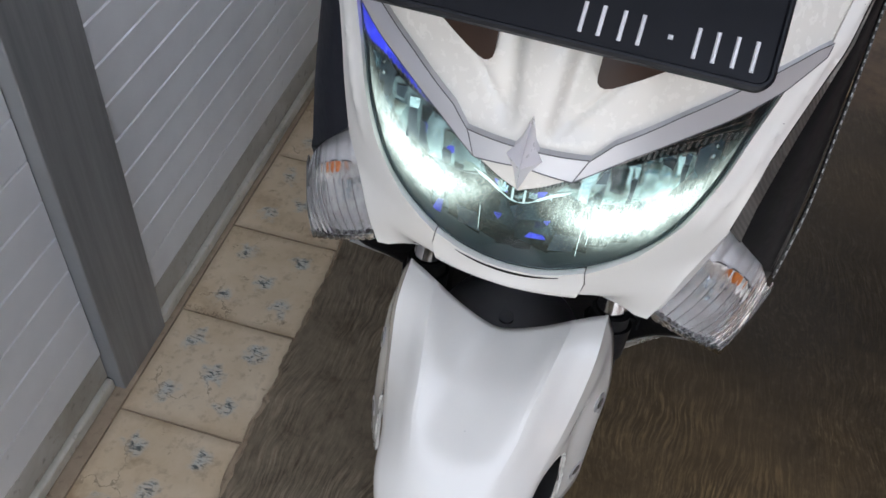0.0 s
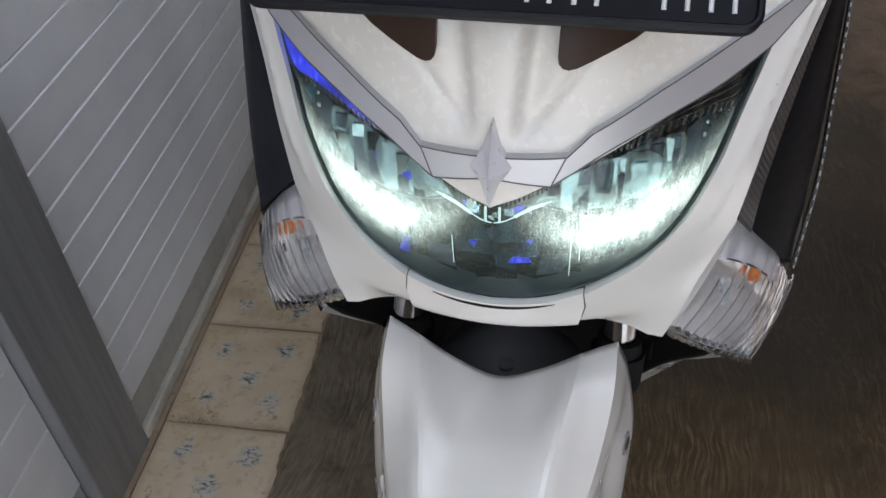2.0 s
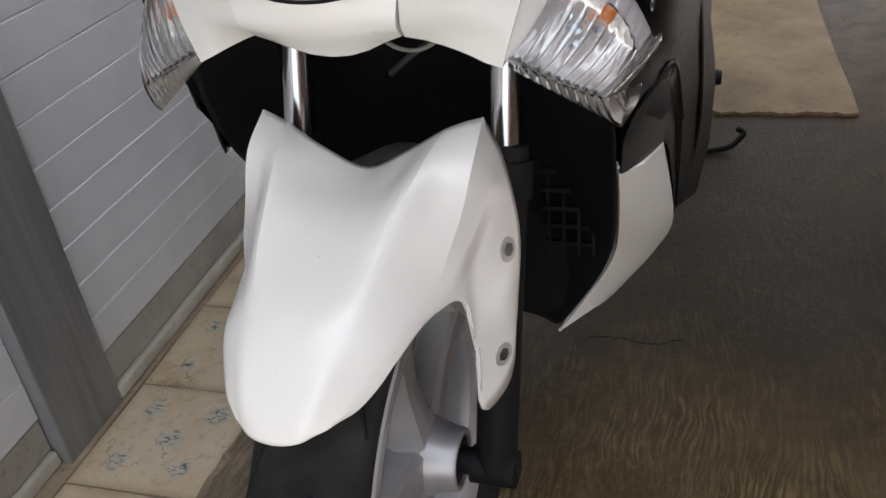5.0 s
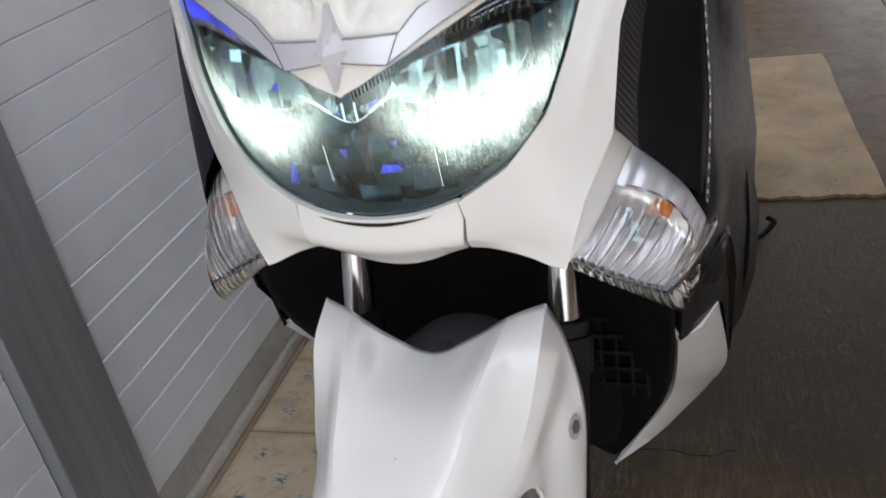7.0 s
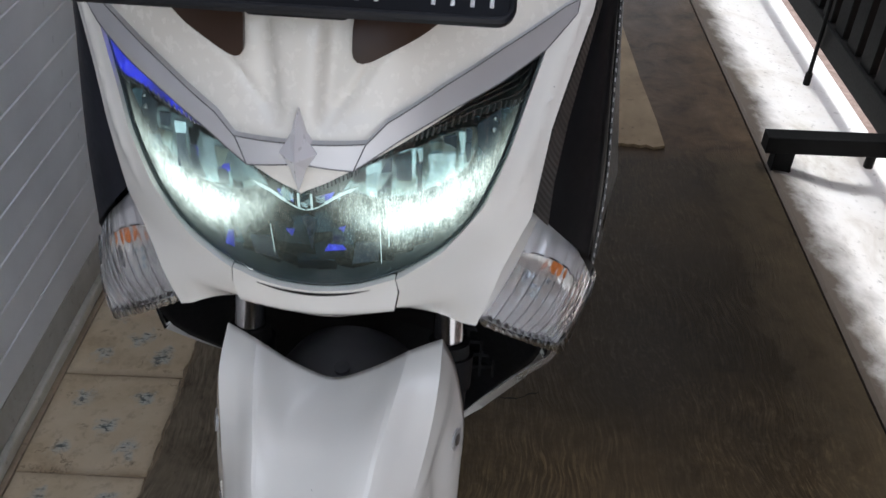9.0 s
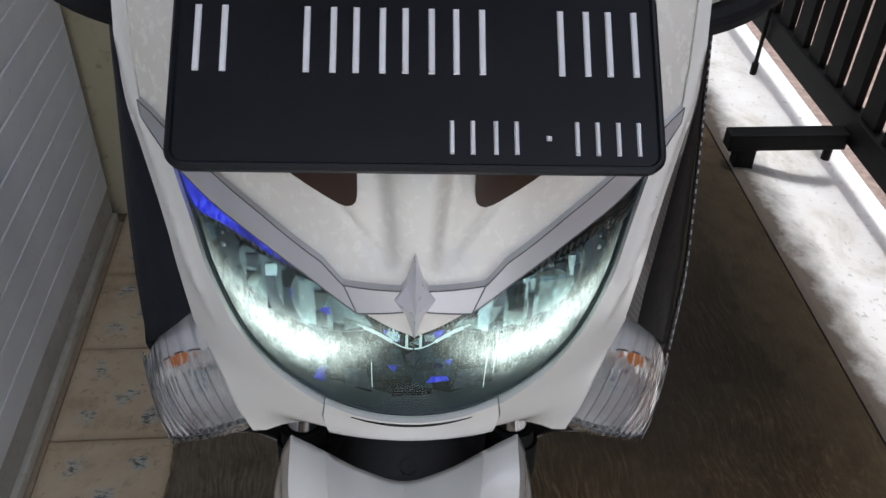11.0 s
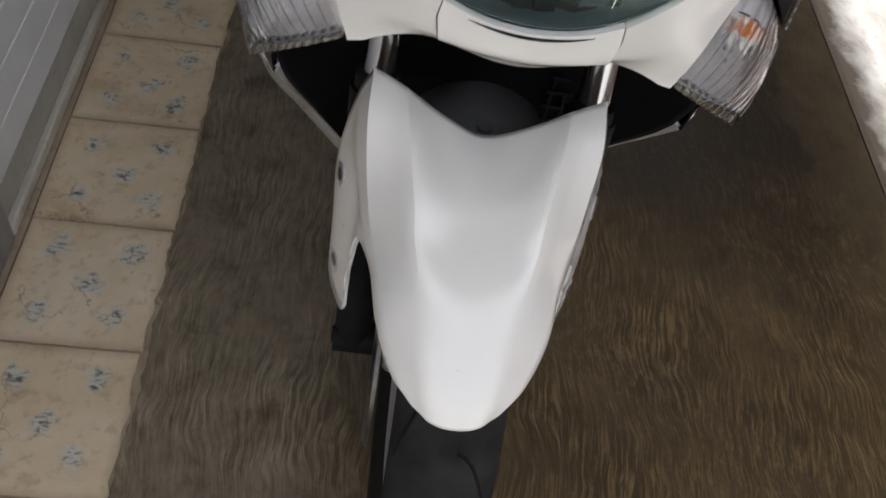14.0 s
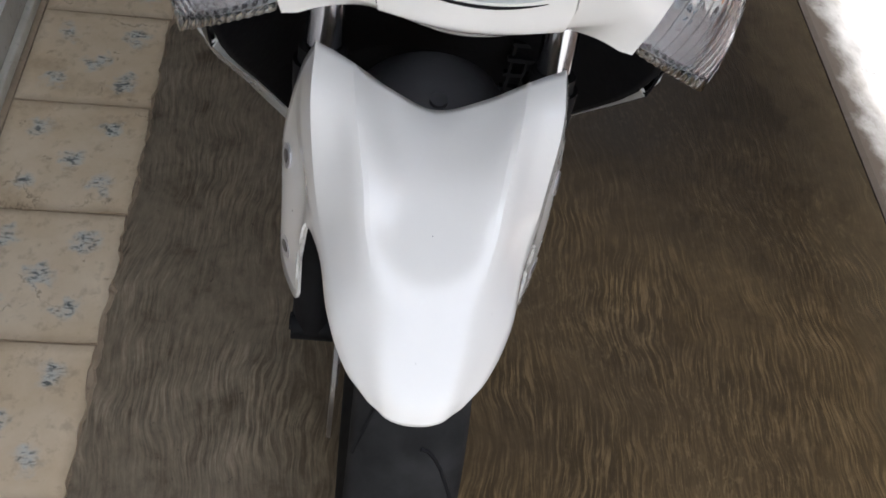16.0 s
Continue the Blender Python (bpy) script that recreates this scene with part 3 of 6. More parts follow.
def ragged_strip(name, x0, x1, y0, y1, z, jag0, jag1, step, material, label, seed):
    """A thin cement layer whose long edges wander."""
    rnd = random.Random(seed)
    bm = bmesh.new()
    n = int((y1 - y0) / step)
    a = b = 0.0
    rows = []
    for i in range(n + 1):
        a = 0.6 * a + rnd.uniform(-jag0, jag0)
        b = 0.6 * b + rnd.uniform(-jag1, jag1)
        y = y0 + (y1 - y0) * i / n
        rows.append([(x0 + a, y, 0.0005), (x0 + a + 0.003, y, z), (x1 + b - 0.003, y, z), (x1 + b, y, 0.0005)])
    sheet(bm, rows)
    return tagged(part(name, bm, material, smooth=False), label, "floor", kind="structure")


bm = bmesh.new()
_r = random.Random(9)
_n = 26
_front = [(0.20 + 0.388 * i / _n, 1.402 + _r.uniform(-0.008, 0.008)) for i in range(_n + 1)]
_side = [(0.588 - 0.003 * i + _r.uniform(-0.004, 0.004), 1.402 + i * 0.12) for i in range(1, 9)]
_out = _front + _side + [(0.20, 2.36)]
_f = bm.faces.new([bm.verts.new((x, y, 0.008)) for x, y in _out])
_g = bmesh.ops.extrude_face_region(bm, geom=[_f])
bmesh.ops.translate(bm, vec=(0, 0, -0.0075), verts=[v for v in _g["geom"] if isinstance(v, bmesh.types.BMVert)])
tagged(part("floor_slab", bm, SLAB, smooth=False), "pale beige cement slab with a broken edge", "floor", kind="structure")
bm = bmesh.new()
_r = random.Random(5)
_line = [(0.105 + 0.145 * k / 22, 0.577 + 0.010 * math.sin(k * 0.35) * (k / 22) + _r.uniform(-0.002, 0.002)) for k in range(23)]
_wid = [0.0003 + 0.0012 * abs(math.sin(k * 0.55)) for k in range(23)]
sheet(bm, [[(x, y - w, 0.0004), (x, y + w, 0.0004)] for (x, y), w in zip(_line, _wid)])
thicken(bm, 0.0003)
tagged(part("floor_crack", bm, TRENCH, smooth=False), "thin dark crack across the concrete lane", "crack", kind="structure")
# left side: a slatted steel door in two leaves with a flat jamb between them
door = thing("door_1", "pale grey slatted steel door leaf, scuffed and closed", "door", kind="structure")
door2 = thing("door_2", "pale grey slatted steel door leaf in the jamb's shade", "door", kind="structure")


def slat_mesh(y0, y1, pitch, name):
    bm = bmesh.new()
    h, d = pitch - 0.0007, 0.0017
    prof = [(-0.030, 0.0), (-d, 0.0), (0.0, d), (0.0, h - d), (-d, h), (-0.030, h)]
    ends = [[bm.verts.new((x, y, z)) for x, z in prof] for y in (y0, y1)]
    for k in range(len(prof)):
        j = (k + 1) % len(prof)
        bm.faces.new((ends[0][k], ends[0][j], ends[1][j], ends[1][k]))
    bm.faces.new(ends[0][::-1])
    bm.faces.new(ends[1])
    finish(bm, False)
    me = bpy.data.meshes.new(name)
    bm.to_mesh(me)
    bm.free()
    me.materials.append(DOORPAINT)
    return me


for owner, y0, y1, x, pitch, first in ((door, 0.328, 1.150, -0.5705, 0.0605, 0.0945), (door2, -1.9, 0.194, -0.585, 0.0645, 0.0925)):
    me = slat_mesh(y0, y1, pitch, "slat")
    for k in range(int(2.06 / pitch)):
        s = new("slat", me)
        s.parent, s.location = owner, (x, 0, first + k * pitch)
    bm = bmesh.new()
    box(bm, (x - 0.03, y0, 0.036), (x - 0.001, y1, first - 0.002))
    part("bottom_rail", bm, RAILPAINT, owner, "stained grey bottom rail", smooth=False, bevel=0.002)
    bm = bmesh.new()
    box(bm, (x - 0.03, y0, 0.011), (x + 0.008, y1, 0.034))
    part("guide_strip", bm, GUIDE, owner, "pale painted strip at the door's foot", smooth=False, bevel=0.004)
    bm = bmesh.new()
    box(bm, (x - 0.045, y0, 0.0), (x - 0.031, y1, 2.16))
    part("backing_sheet", bm, POSTPAINT, owner, smooth=False)
bm = bmesh.new()
box(bm, (-0.60, 0.196, 0.004), (-0.5635, 0.3265, 2.16))
tagged(part("door_jamb", bm, POSTPAINT, smooth=False, bevel=0.002), "flat dull grey steel jamb between the door leaves", "jamb", kind="structure")
bm = bmesh.new()
box(bm, (-0.60, -1.9, 0.0), (-0.5555, 1.15, 0.0095))
tagged(part("door_sill", bm, GROUT, smooth=False, bevel=0.002), "narrow cement sill under the steel door", "sill", kind="structure")
# recessed strip coloured black to give the door's end gap its shade
bm = bmesh.new()
box(bm, (-0.62, 1.151, 0.0), (-0.588, 1.189, 2.16))
tagged(part("door_jamb", bm, IRON, smooth=False, bevel=0.002), "narrow recessed strip, black for the shade in the gap beside the plaster wall", "jamb", kind="structure")
bm = bmesh.new()
box(bm, (-0.72, -5.0, 2.16), (-0.60, 1.19, 2.6))
box(bm, (-0.72, -5.0, 0.0), (-0.60, -1.9, 2.16))
box(bm, (-0.72, -1.9, 0.0), (-0.632, 1.19, 2.16))
tagged(part("wall_west", bm, PLASTER, smooth=False), "cream plaster wall over the steel door", "wall", kind="structure")
bm = bmesh.new()
box(bm, (-0.72, 1.19, 0.0), (-0.34, 1.31, 2.6))
tagged(part("wall_back", bm, PLASTER, smooth=False), "cream plaster wall with brown damp at its foot", "wall", kind="structure")
bm = bmesh.new()
box(bm, (-0.72, 4.6, 0.0), (0.80, 4.75, 2.6))
tagged(part("wall_north", bm, PLASTER, smooth=False), "cream plaster wall closing the lane", "wall", kind="structure")
# roof out of view, its edges placed to block sun and sky light
bm = bmesh.new()
box(bm, (-0.72, -0.60, 2.60), (0.93, 4.75, 2.68))
tagged(part("ceiling", bm, ROOF, smooth=False), "unseen grey carport roof, added to shade the lane", "ceiling", kind="structure")
bm = bmesh.new()
box(bm, (2.7, -5.0, -0.05), (2.85, 7.0, 3.4))
tagged(part("wall_east", bm, BRICKISH, smooth=False), "rough pinkish boundary wall behind the gate", "wall", kind="structure")

# tiles along the door
tiles = thing("tile_strip", "row of old beige floor tiles laid in cement along the door", "tiled floor", kind="structure")
ragged_strip("tile_bed", -0.556, -0.352, -1.3, 1.185, 0.0035, 0.0, 0.0035, 0.009, GROUT, "cement bed under the tiles with a broken edge", 5)
rt = random.Random(21)
for k in range(12):
    bm = bmesh.new()
    yc, h = -0.0405 + 0.2045 * (k - 6), 0.1008
    w0, w1 = -0.1005, 0.0985
    edge = [(w0, -h), (w0 + 0.1, -h + 0.0006)]
    edge += [(w1 - rt.uniform(0, 0.002), -h + 0.001)]
    n = 17
    wob = 0.0
    for i in range(1, n):
        wob = 0.5 * wob + rt.uniform(-0.0035, 0.0028)
        edge.append((w1 + wob, -h + 2 * h * i / n))
    edge += [(w1 - rt.uniform(0, 0.004), h - 0.001), (w0 + 0.1, h - 0.0004), (w0, h)]
    f = bm.faces.new([bm.verts.new((x, y, 0.0)) for x, y in edge])
    g = bmesh.ops.extrude_face_region(bm, geom=[f])
    bmesh.ops.translate(bm, vec=(0, 0, -0.004), verts=[v for v in g["geom"] if isinstance(v, bmesh.types.BMVert)])
    t = part("tile", bm, TILE, tiles, smooth=False)
    t.location = (-0.4535, yc + 0.102, 0.0072 + rt.uniform(-0.0008, 0.0008))
    t.rotation_euler = (rt.uniform(-0.003, 0.003), rt.uniform(-0.003, 0.003), rt.uniform(-0.006, 0.006))

# black gate on the right
gate = thing("gate", "black painted iron gate with broad flat upright bars", "gate", kind="structure")
bm = bmesh.new()
box(bm, (1.085, -1.2, 0.058), (1.125, 3.4, 0.130))
part("bottom_rail", bm, IRON, gate, smooth=False, bevel=0.003)
bm = bmesh.new()
box(bm, (1.085, -1.2, 1.45), (1.125, 3.4, 1.50))
part("top_rail", bm, IRON, gate, smooth=False, bevel=0.003)
bm = bmesh.new()
box(bm, (1.095, -0.0340, 0.130), (1.115, 0.0340, 1.45))
bmesh.ops.bevel(bm, geom=bm.edges[:], offset=0.002, segments=1, affect="EDGES")
finish(bm, False)
barme = bpy.data.meshes.new("bar")
bm.to_mesh(barme)
bm.free()
barme.materials.append(IRON)
for k in range(43):
    b = new("bar", barme)
    b.parent, b.location = gate, (0, -1.107 + 0.1045 * k, 0)
for y in (0.975, 1.875, 2.9):
    bm = bmesh.new()
    rod(bm, (1.075, y, -0.02), (1.075, y, 0.45), 0.006, n=12)
    rod(bm, (1.075, y, -0.05), (1.075, y, -0.015), 0.010, n=12)
    part("drop_bolt", bm, IRON, gate, "thin iron drop bolt", smooth=True)
arm = thing("gate_stay", "black iron stay bar on short feet across the cement strip", "gate stay")
bm = bmesh.new()
box(bm, (0.800, 1.325, 0.045), (1.084, 1.368, 0.088))
part("beam", bm, IRON, arm, smooth=False, bevel=0.003)
bm = bmesh.new()
box(bm, (0.826, 1.328, -0.05), (0.872, 1.364, 0.045))
rod(bm, (0.822, 1.346, -0.028), (0.878, 1.346, -0.028), 0.022, n=20)
part("caster", bm, IRON, arm, "black wheel block under the stay", bevel=0.002)
bm = bmesh.new()
rod(bm, (1.055, 1.346, 0.008), (1.055, 1.346, 0.045), 0.011, n=12)
part("foot", bm, IRON, arm)

bm = bmesh.new()
tube(bm, curve([(0.215, 1.175, 0.007), (0.262, 1.198, 0.007), (0.291, 1.213, 0.007), (0.318, 1.221, 0.010), (0.338, 1.242, 0.018), (0.347, 1.256, 0.026), (0.335, 1.267, 0.030)]), 0.006)
tagged(part("metal_hook", bm, IRON), "bent black iron hook lying on the concrete", "hook")


# ---------- the scooter ----------
scooter = thing("scooter", "pearl white scooter with lit headlight and black number plate, parked", "scooter", pose(-0.006, 0, 0, 0, 0.5, -2))

NZ = [0.60, 0.64, 0.66, 0.69, 0.714, 0.76, 0.80, 0.83, 0.86, 0.90, 0.95, 1.0, 1.06]
NY = [0.065, 0.045, 0.034, 0.018, 0.010, 0.002, 0.0, 0.006, 0.012, 0.022, 0.062, 0.122, 0.20]


def hermite(xs, ys, x):
    x = min(max(x, xs[0]), xs[-1])
    i = max(j for j in range(len(xs) - 1) if xs[j] <= x)
    h = xs[i + 1] - xs[i]
    t = (x - xs[i]) / h

    def slope(j):
        a, b = max(j - 1, 0), min(j + 1, len(xs) - 1)
        return (ys[b] - ys[a]) / (xs[b] - xs[a])

    return (2 * t ** 3 - 3 * t * t + 1) * ys[i] + (t ** 3 - 2 * t * t + t) * h * slope(i) + (3 * t * t - 2 * t ** 3) * ys[i + 1] + (t ** 3 - t * t) * h * slope(i + 1)


def nose(x, z):
    """The front of the scooter: how far back its skin lies."""
    return hermite(NZ, NY, z) + hermite([0.60, 0.64, 0.66, 0.72, 0.90, 0.95, 1.0, 1.06], [0.9, 1.0, 1.6, 3.2, 3.3, 2.5, 1.3, 0.6], z) * x * x


def panel(outline, off, thick, step=0.007, relief=None, skin=None):
    """A moulded panel with that outline (x, z) on the front's skin, off metres proud of it."""
    skin = skin or nose
    bm = bmesh.new()
    f = bm.faces.new([bm.verts.new((x, 0, z)) for x, z in outline])
    bmesh.ops.triangulate(bm, faces=[f])
    for axis, k in ((0, 0), (2, 1)):
        lo, hi = min(p[k] for p in outline), max(p[k] for p in outline)
        for i in range(1, int((hi - lo) / step) + 1):
            co, no = [0, 0, 0], [0, 0, 0]
            co[axis], no[axis] = lo + (hi - lo) * i / (int((hi - lo) / step) + 1), 1
            bmesh.ops.bisect_plane(bm, geom=bm.verts[:] + bm.edges[:] + bm.faces[:], plane_co=co, plane_no=no)
    for v in bm.verts:
        v.co.y = skin(v.co.x, v.co.z) - off - (relief(v.co.x, v.co.z) if relief else 0)
    for f in bm.faces:
        if f.normal.y > 0:
            f.normal_flip()
    g = bmesh.ops.extrude_face_region(bm, geom=bm.faces[:], use_keep_orig=True)
    bmesh.ops.translate(bm, vec=(0, thick, 0), verts=[v for v in g["geom"] if isinstance(v, bmesh.types.BMVert)])
    return bm


LENS_OUT = [(0.148, 0.866), (0.138, 0.833), (0.127, 0.797), (0.111, 0.760), (0.090, 0.738), (0.060, 0.722), (0.030, 0.7135), (0.0, 0.711)]
LENS_IN = [(0.148, 0.866), (0.122, 0.855), (0.094, 0.846), (0.064, 0.833), (0.045, 0.822), (0.033, 0.815), (0.018, 0.806), (0.0, 0.798)]
lens_out, lens_in = curve(LENS_OUT, 5), curve(LENS_IN, 4)


def both(right_from_centre):
    """Closes an outline from its right half, which runs from the centre round to the centre."""
    left = [(-x, z) for x, z in right_from_centre[::-1] if abs(x) > 1e-6]
    return right_from_centre + left


# nose cowl with two long creases down to the emblem
def creases(x, z):
    a = abs(x)
    fade = min(1, max(0, (z - 0.838) / 0.012))
    line = 0.0125 + 0.09 * (z - 0.8427)
    edge = 1 / (1 + math.exp(-(a - line) / 0.0020))
    groove = 0.0105 * edge * math.exp(-max(0, a - line) / 0.018) * fade
    faint = 0.0022 * math.exp(-((a - 0.0148 - 0.74 * (z - 0.8393)) / 0.0028) ** 2) * fade
    return -groove - faint


nose_half = [(0.0, 0.7985)] + [(x, z + 0.0012) for x, z in lens_in[::-1][1:]] + [(0.166, 0.890), (0.176, 0.915), (0.178, 0.96), (0.170, 1.005), (0.120, 1.045), (0.0, 1.06)]
part("nose_cowl", panel(both(nose_half), 0.0, 0.004, 0.0026, creases), CREAM, scooter, "creamy white nose cowl with two creases")

# silver wing over the headlight and the diamond-shaped badge
wing_half = [(0.004, 0.8205), (0.033, 0.8165)] + [(x, z + 0.0016) for x, z in lens_in[::-1] if x > 0.04] + [(0.167, 0.884), (0.168, 0.893), (0.158, 0.8915), (0.122, 0.8785), (0.087, 0.863), (0.053, 0.845), (0.041, 0.833), (0.004, 0.8335)]
for side in (1, -1):
    o = [(side * x, z) for x, z in wing_half]
    part("headlight_wing", panel(o, 0.0055, 0.006, 0.008), SILVER, scooter, "brushed silver trim above the headlight", bevel=0.0012)
    bm = bmesh.new()
    for line in (wing_half[-1:0:-1] + [wing_half[0]], [(0.0405, 0.8328), (0.0335, 0.8170)]):
        pts = []
        for (xa, za), (xb, zb) in zip(line, line[1:]):
            pts += [(xa + (xb - xa) * k / 4, za + (zb - za) * k / 4) for k in range(4)]
        pts.append(line[-1])
        tube(bm, [(side * x, nose(x, z) - 0.0056, z) for x, z in pts], 0.00042, 6)
    part("trim_gap", bm, TRIMLINE, scooter, "thin dark outline and mitre of the silver trim")
bm = bmesh.new()
star = [(0, 0.8540), (0.0046, 0.8385), (0.0116, 0.8280), (0.0052, 0.8190), (0, 0.8035), (-0.0052, 0.8190), (-0.0116, 0.8280), (-0.0046, 0.8385)]
mid_z = 0.8285
shrunk = [(x * 0.74, mid_z + (z - mid_z) * 0.80) for x, z in star]
rings = [[bm.verts.new((x, nose(x, z) + d, z)) for x, z in o] for o, d in ((star, 0.003), (star, -0.0066), (shrunk, -0.0098))]
tip = bm.verts.new((0, nose(0, mid_z) - 0.0185, mid_z))
for a, b in zip(rings, rings[1:]):
    for k in range(8):
        bm.faces.new((a[k], a[(k + 1) % 8], b[(k + 1) % 8], b[k]))
for k in range(8):
    bm.faces.new((rings[2][k], rings[2][(k + 1) % 8], tip))
bm.faces.new(rings[0][::-1])
part("badge", bm, BADGE, scooter, "plain faceted silver star badge", angle=8)

# smoked brown inserts beside the plate bracket
for side in (1, -1):
    o = [(0.032, 0.888), (0.0327, 0.8842), (0.0348, 0.8817), (0.0380, 0.8806), (0.0425, 0.8814), (0.070, 0.893), (0.080, 0.8985), (0.0845, 0.9035), (0.088, 0.935), (0.036, 0.935), (0.032, 0.90)]
    part("visor_insert", panel([(side * x, z) for x, z in o], 0.0022, 0.004, 0.01), BROWN, scooter, "smoked brown plastic insert", bevel=0.001)
bm = bmesh.new()
box(bm, (-0.03, 0.020, 0.905), (0.03, 0.06, 0.925))
part("plate_bracket", bm, BLACK, scooter, bevel=0.003)

# headlight
deep = 0.030
hl = part("headlight", panel(both([(0.0, 0.700)] + [(x * 0.985, z + 0.001) for x, z in lens_out[::-1][1:]] + [(x, z) for x, z in lens_in[1:-1]] + [(0, 0.797)]), -deep, 0.004, 0.01), BLACK, scooter, "lit headlight with a scratched clear lens")
lens_outline = both([(0.0, 0.7108)] + lens_out[::-1][1:] + lens_in[1:-1] + [(0.0, 0.7978)])

part("lens", panel(lens_outline, -0.001, 0.002, 0.008), LENS, hl, "clear scratched headlight lens").visible_shadow = False
guide = panel([(x * 0.975, 0.712 + (z - 0.711) * 0.985) for x, z in lens_outline], -0.006, 0.0004, 0.008)
part("light_guide", guide, BEAM, hl, "lit light guide glowing greenish white").visible_shadow = False

# faceted reflector behind the lens
rr = random.Random(4)
bm = bmesh.new()
cell = 0.0135
for i in range(-11, 11):
    for j in range(12):
        x0, z0 = i * cell, 0.712 + j * cell
        cx, cz = x0 + cell / 2, z0 + cell / 2
        ax = abs(cx)
        top = np.interp(ax, [p[0] for p in lens_in[::-1]], [p[1] for p in lens_in[::-1]])
        bot = np.interp(ax, [p[0] for p in lens_out[::-1]], [p[1] for p in lens_out[::-1]])
        if ax > 0.146 or cz > top + 0.004 or cz < bot - 0.003:
            continue
        a, b = rr.uniform(-0.35, 0.35), rr.uniform(-0.5, 0.3)
        y = nose(cx, cz) + 0.021
        vs = [bm.verts.new((x0 + dx * cell, y + a * (dx - 0.5) * cell + b * (dz - 0.5) * cell, z0 + dz * cell)) for dx, dz in ((0, 0), (1, 0), (1, 1), (0, 1))]
        bm.faces.new(vs)
        bk = [bm.verts.new(v.co + Vector((0, 0.004, 0))) for v in vs]
        for k in range(4):
            bm.faces.new((vs[k], vs[(k + 1) % 4], bk[(k + 1) % 4], bk[k]))
part("reflector", bm, REFLECT, hl, "faceted dark teal reflector", smooth=False)

BOWL_TOP = curve([(0.024, 0.794), (0.032, 0.8045), (0.042, 0.811), (0.056, 0.8155), (0.078, 0.8205), (0.097, 0.8240), (0.1065, 0.8205), (0.1080, 0.810)], 4)
BOWL_LOW = curve([(0.1080, 0.810), (0.1030, 0.7995), (0.0960, 0.7925), (0.080, 0.7870), (0.060, 0.7845), (0.0407, 0.7880), (0.024, 0.794)], 4)
STRIP_TOP = curve([(0.1465, 0.8635), (0.122, 0.8535), (0.094, 0.8448), (0.064, 0.8318), (0.0455, 0.8212)], 6)
STRIP_LOW = curve([(0.1420, 0.8430), (0.1330, 0.8310), (0.118, 0.8330), (0.097, 0.8314), (0.078, 0.8272), (0.063, 0.8255), (0.0446, 0.8185)], 4)


def pleats(x, z):
    """Soft upright facets across a bowl."""
    return 0.0021 * abs(((abs(x) - 0.024) / 0.0115) % 2 - 1) - 1.2 * (z - 0.803) ** 2


def flat_piece(name, outline, off, material, label):
    part(name, panel(outline, -off, 0.0012, 0.02), material, hl, label, smooth=False)


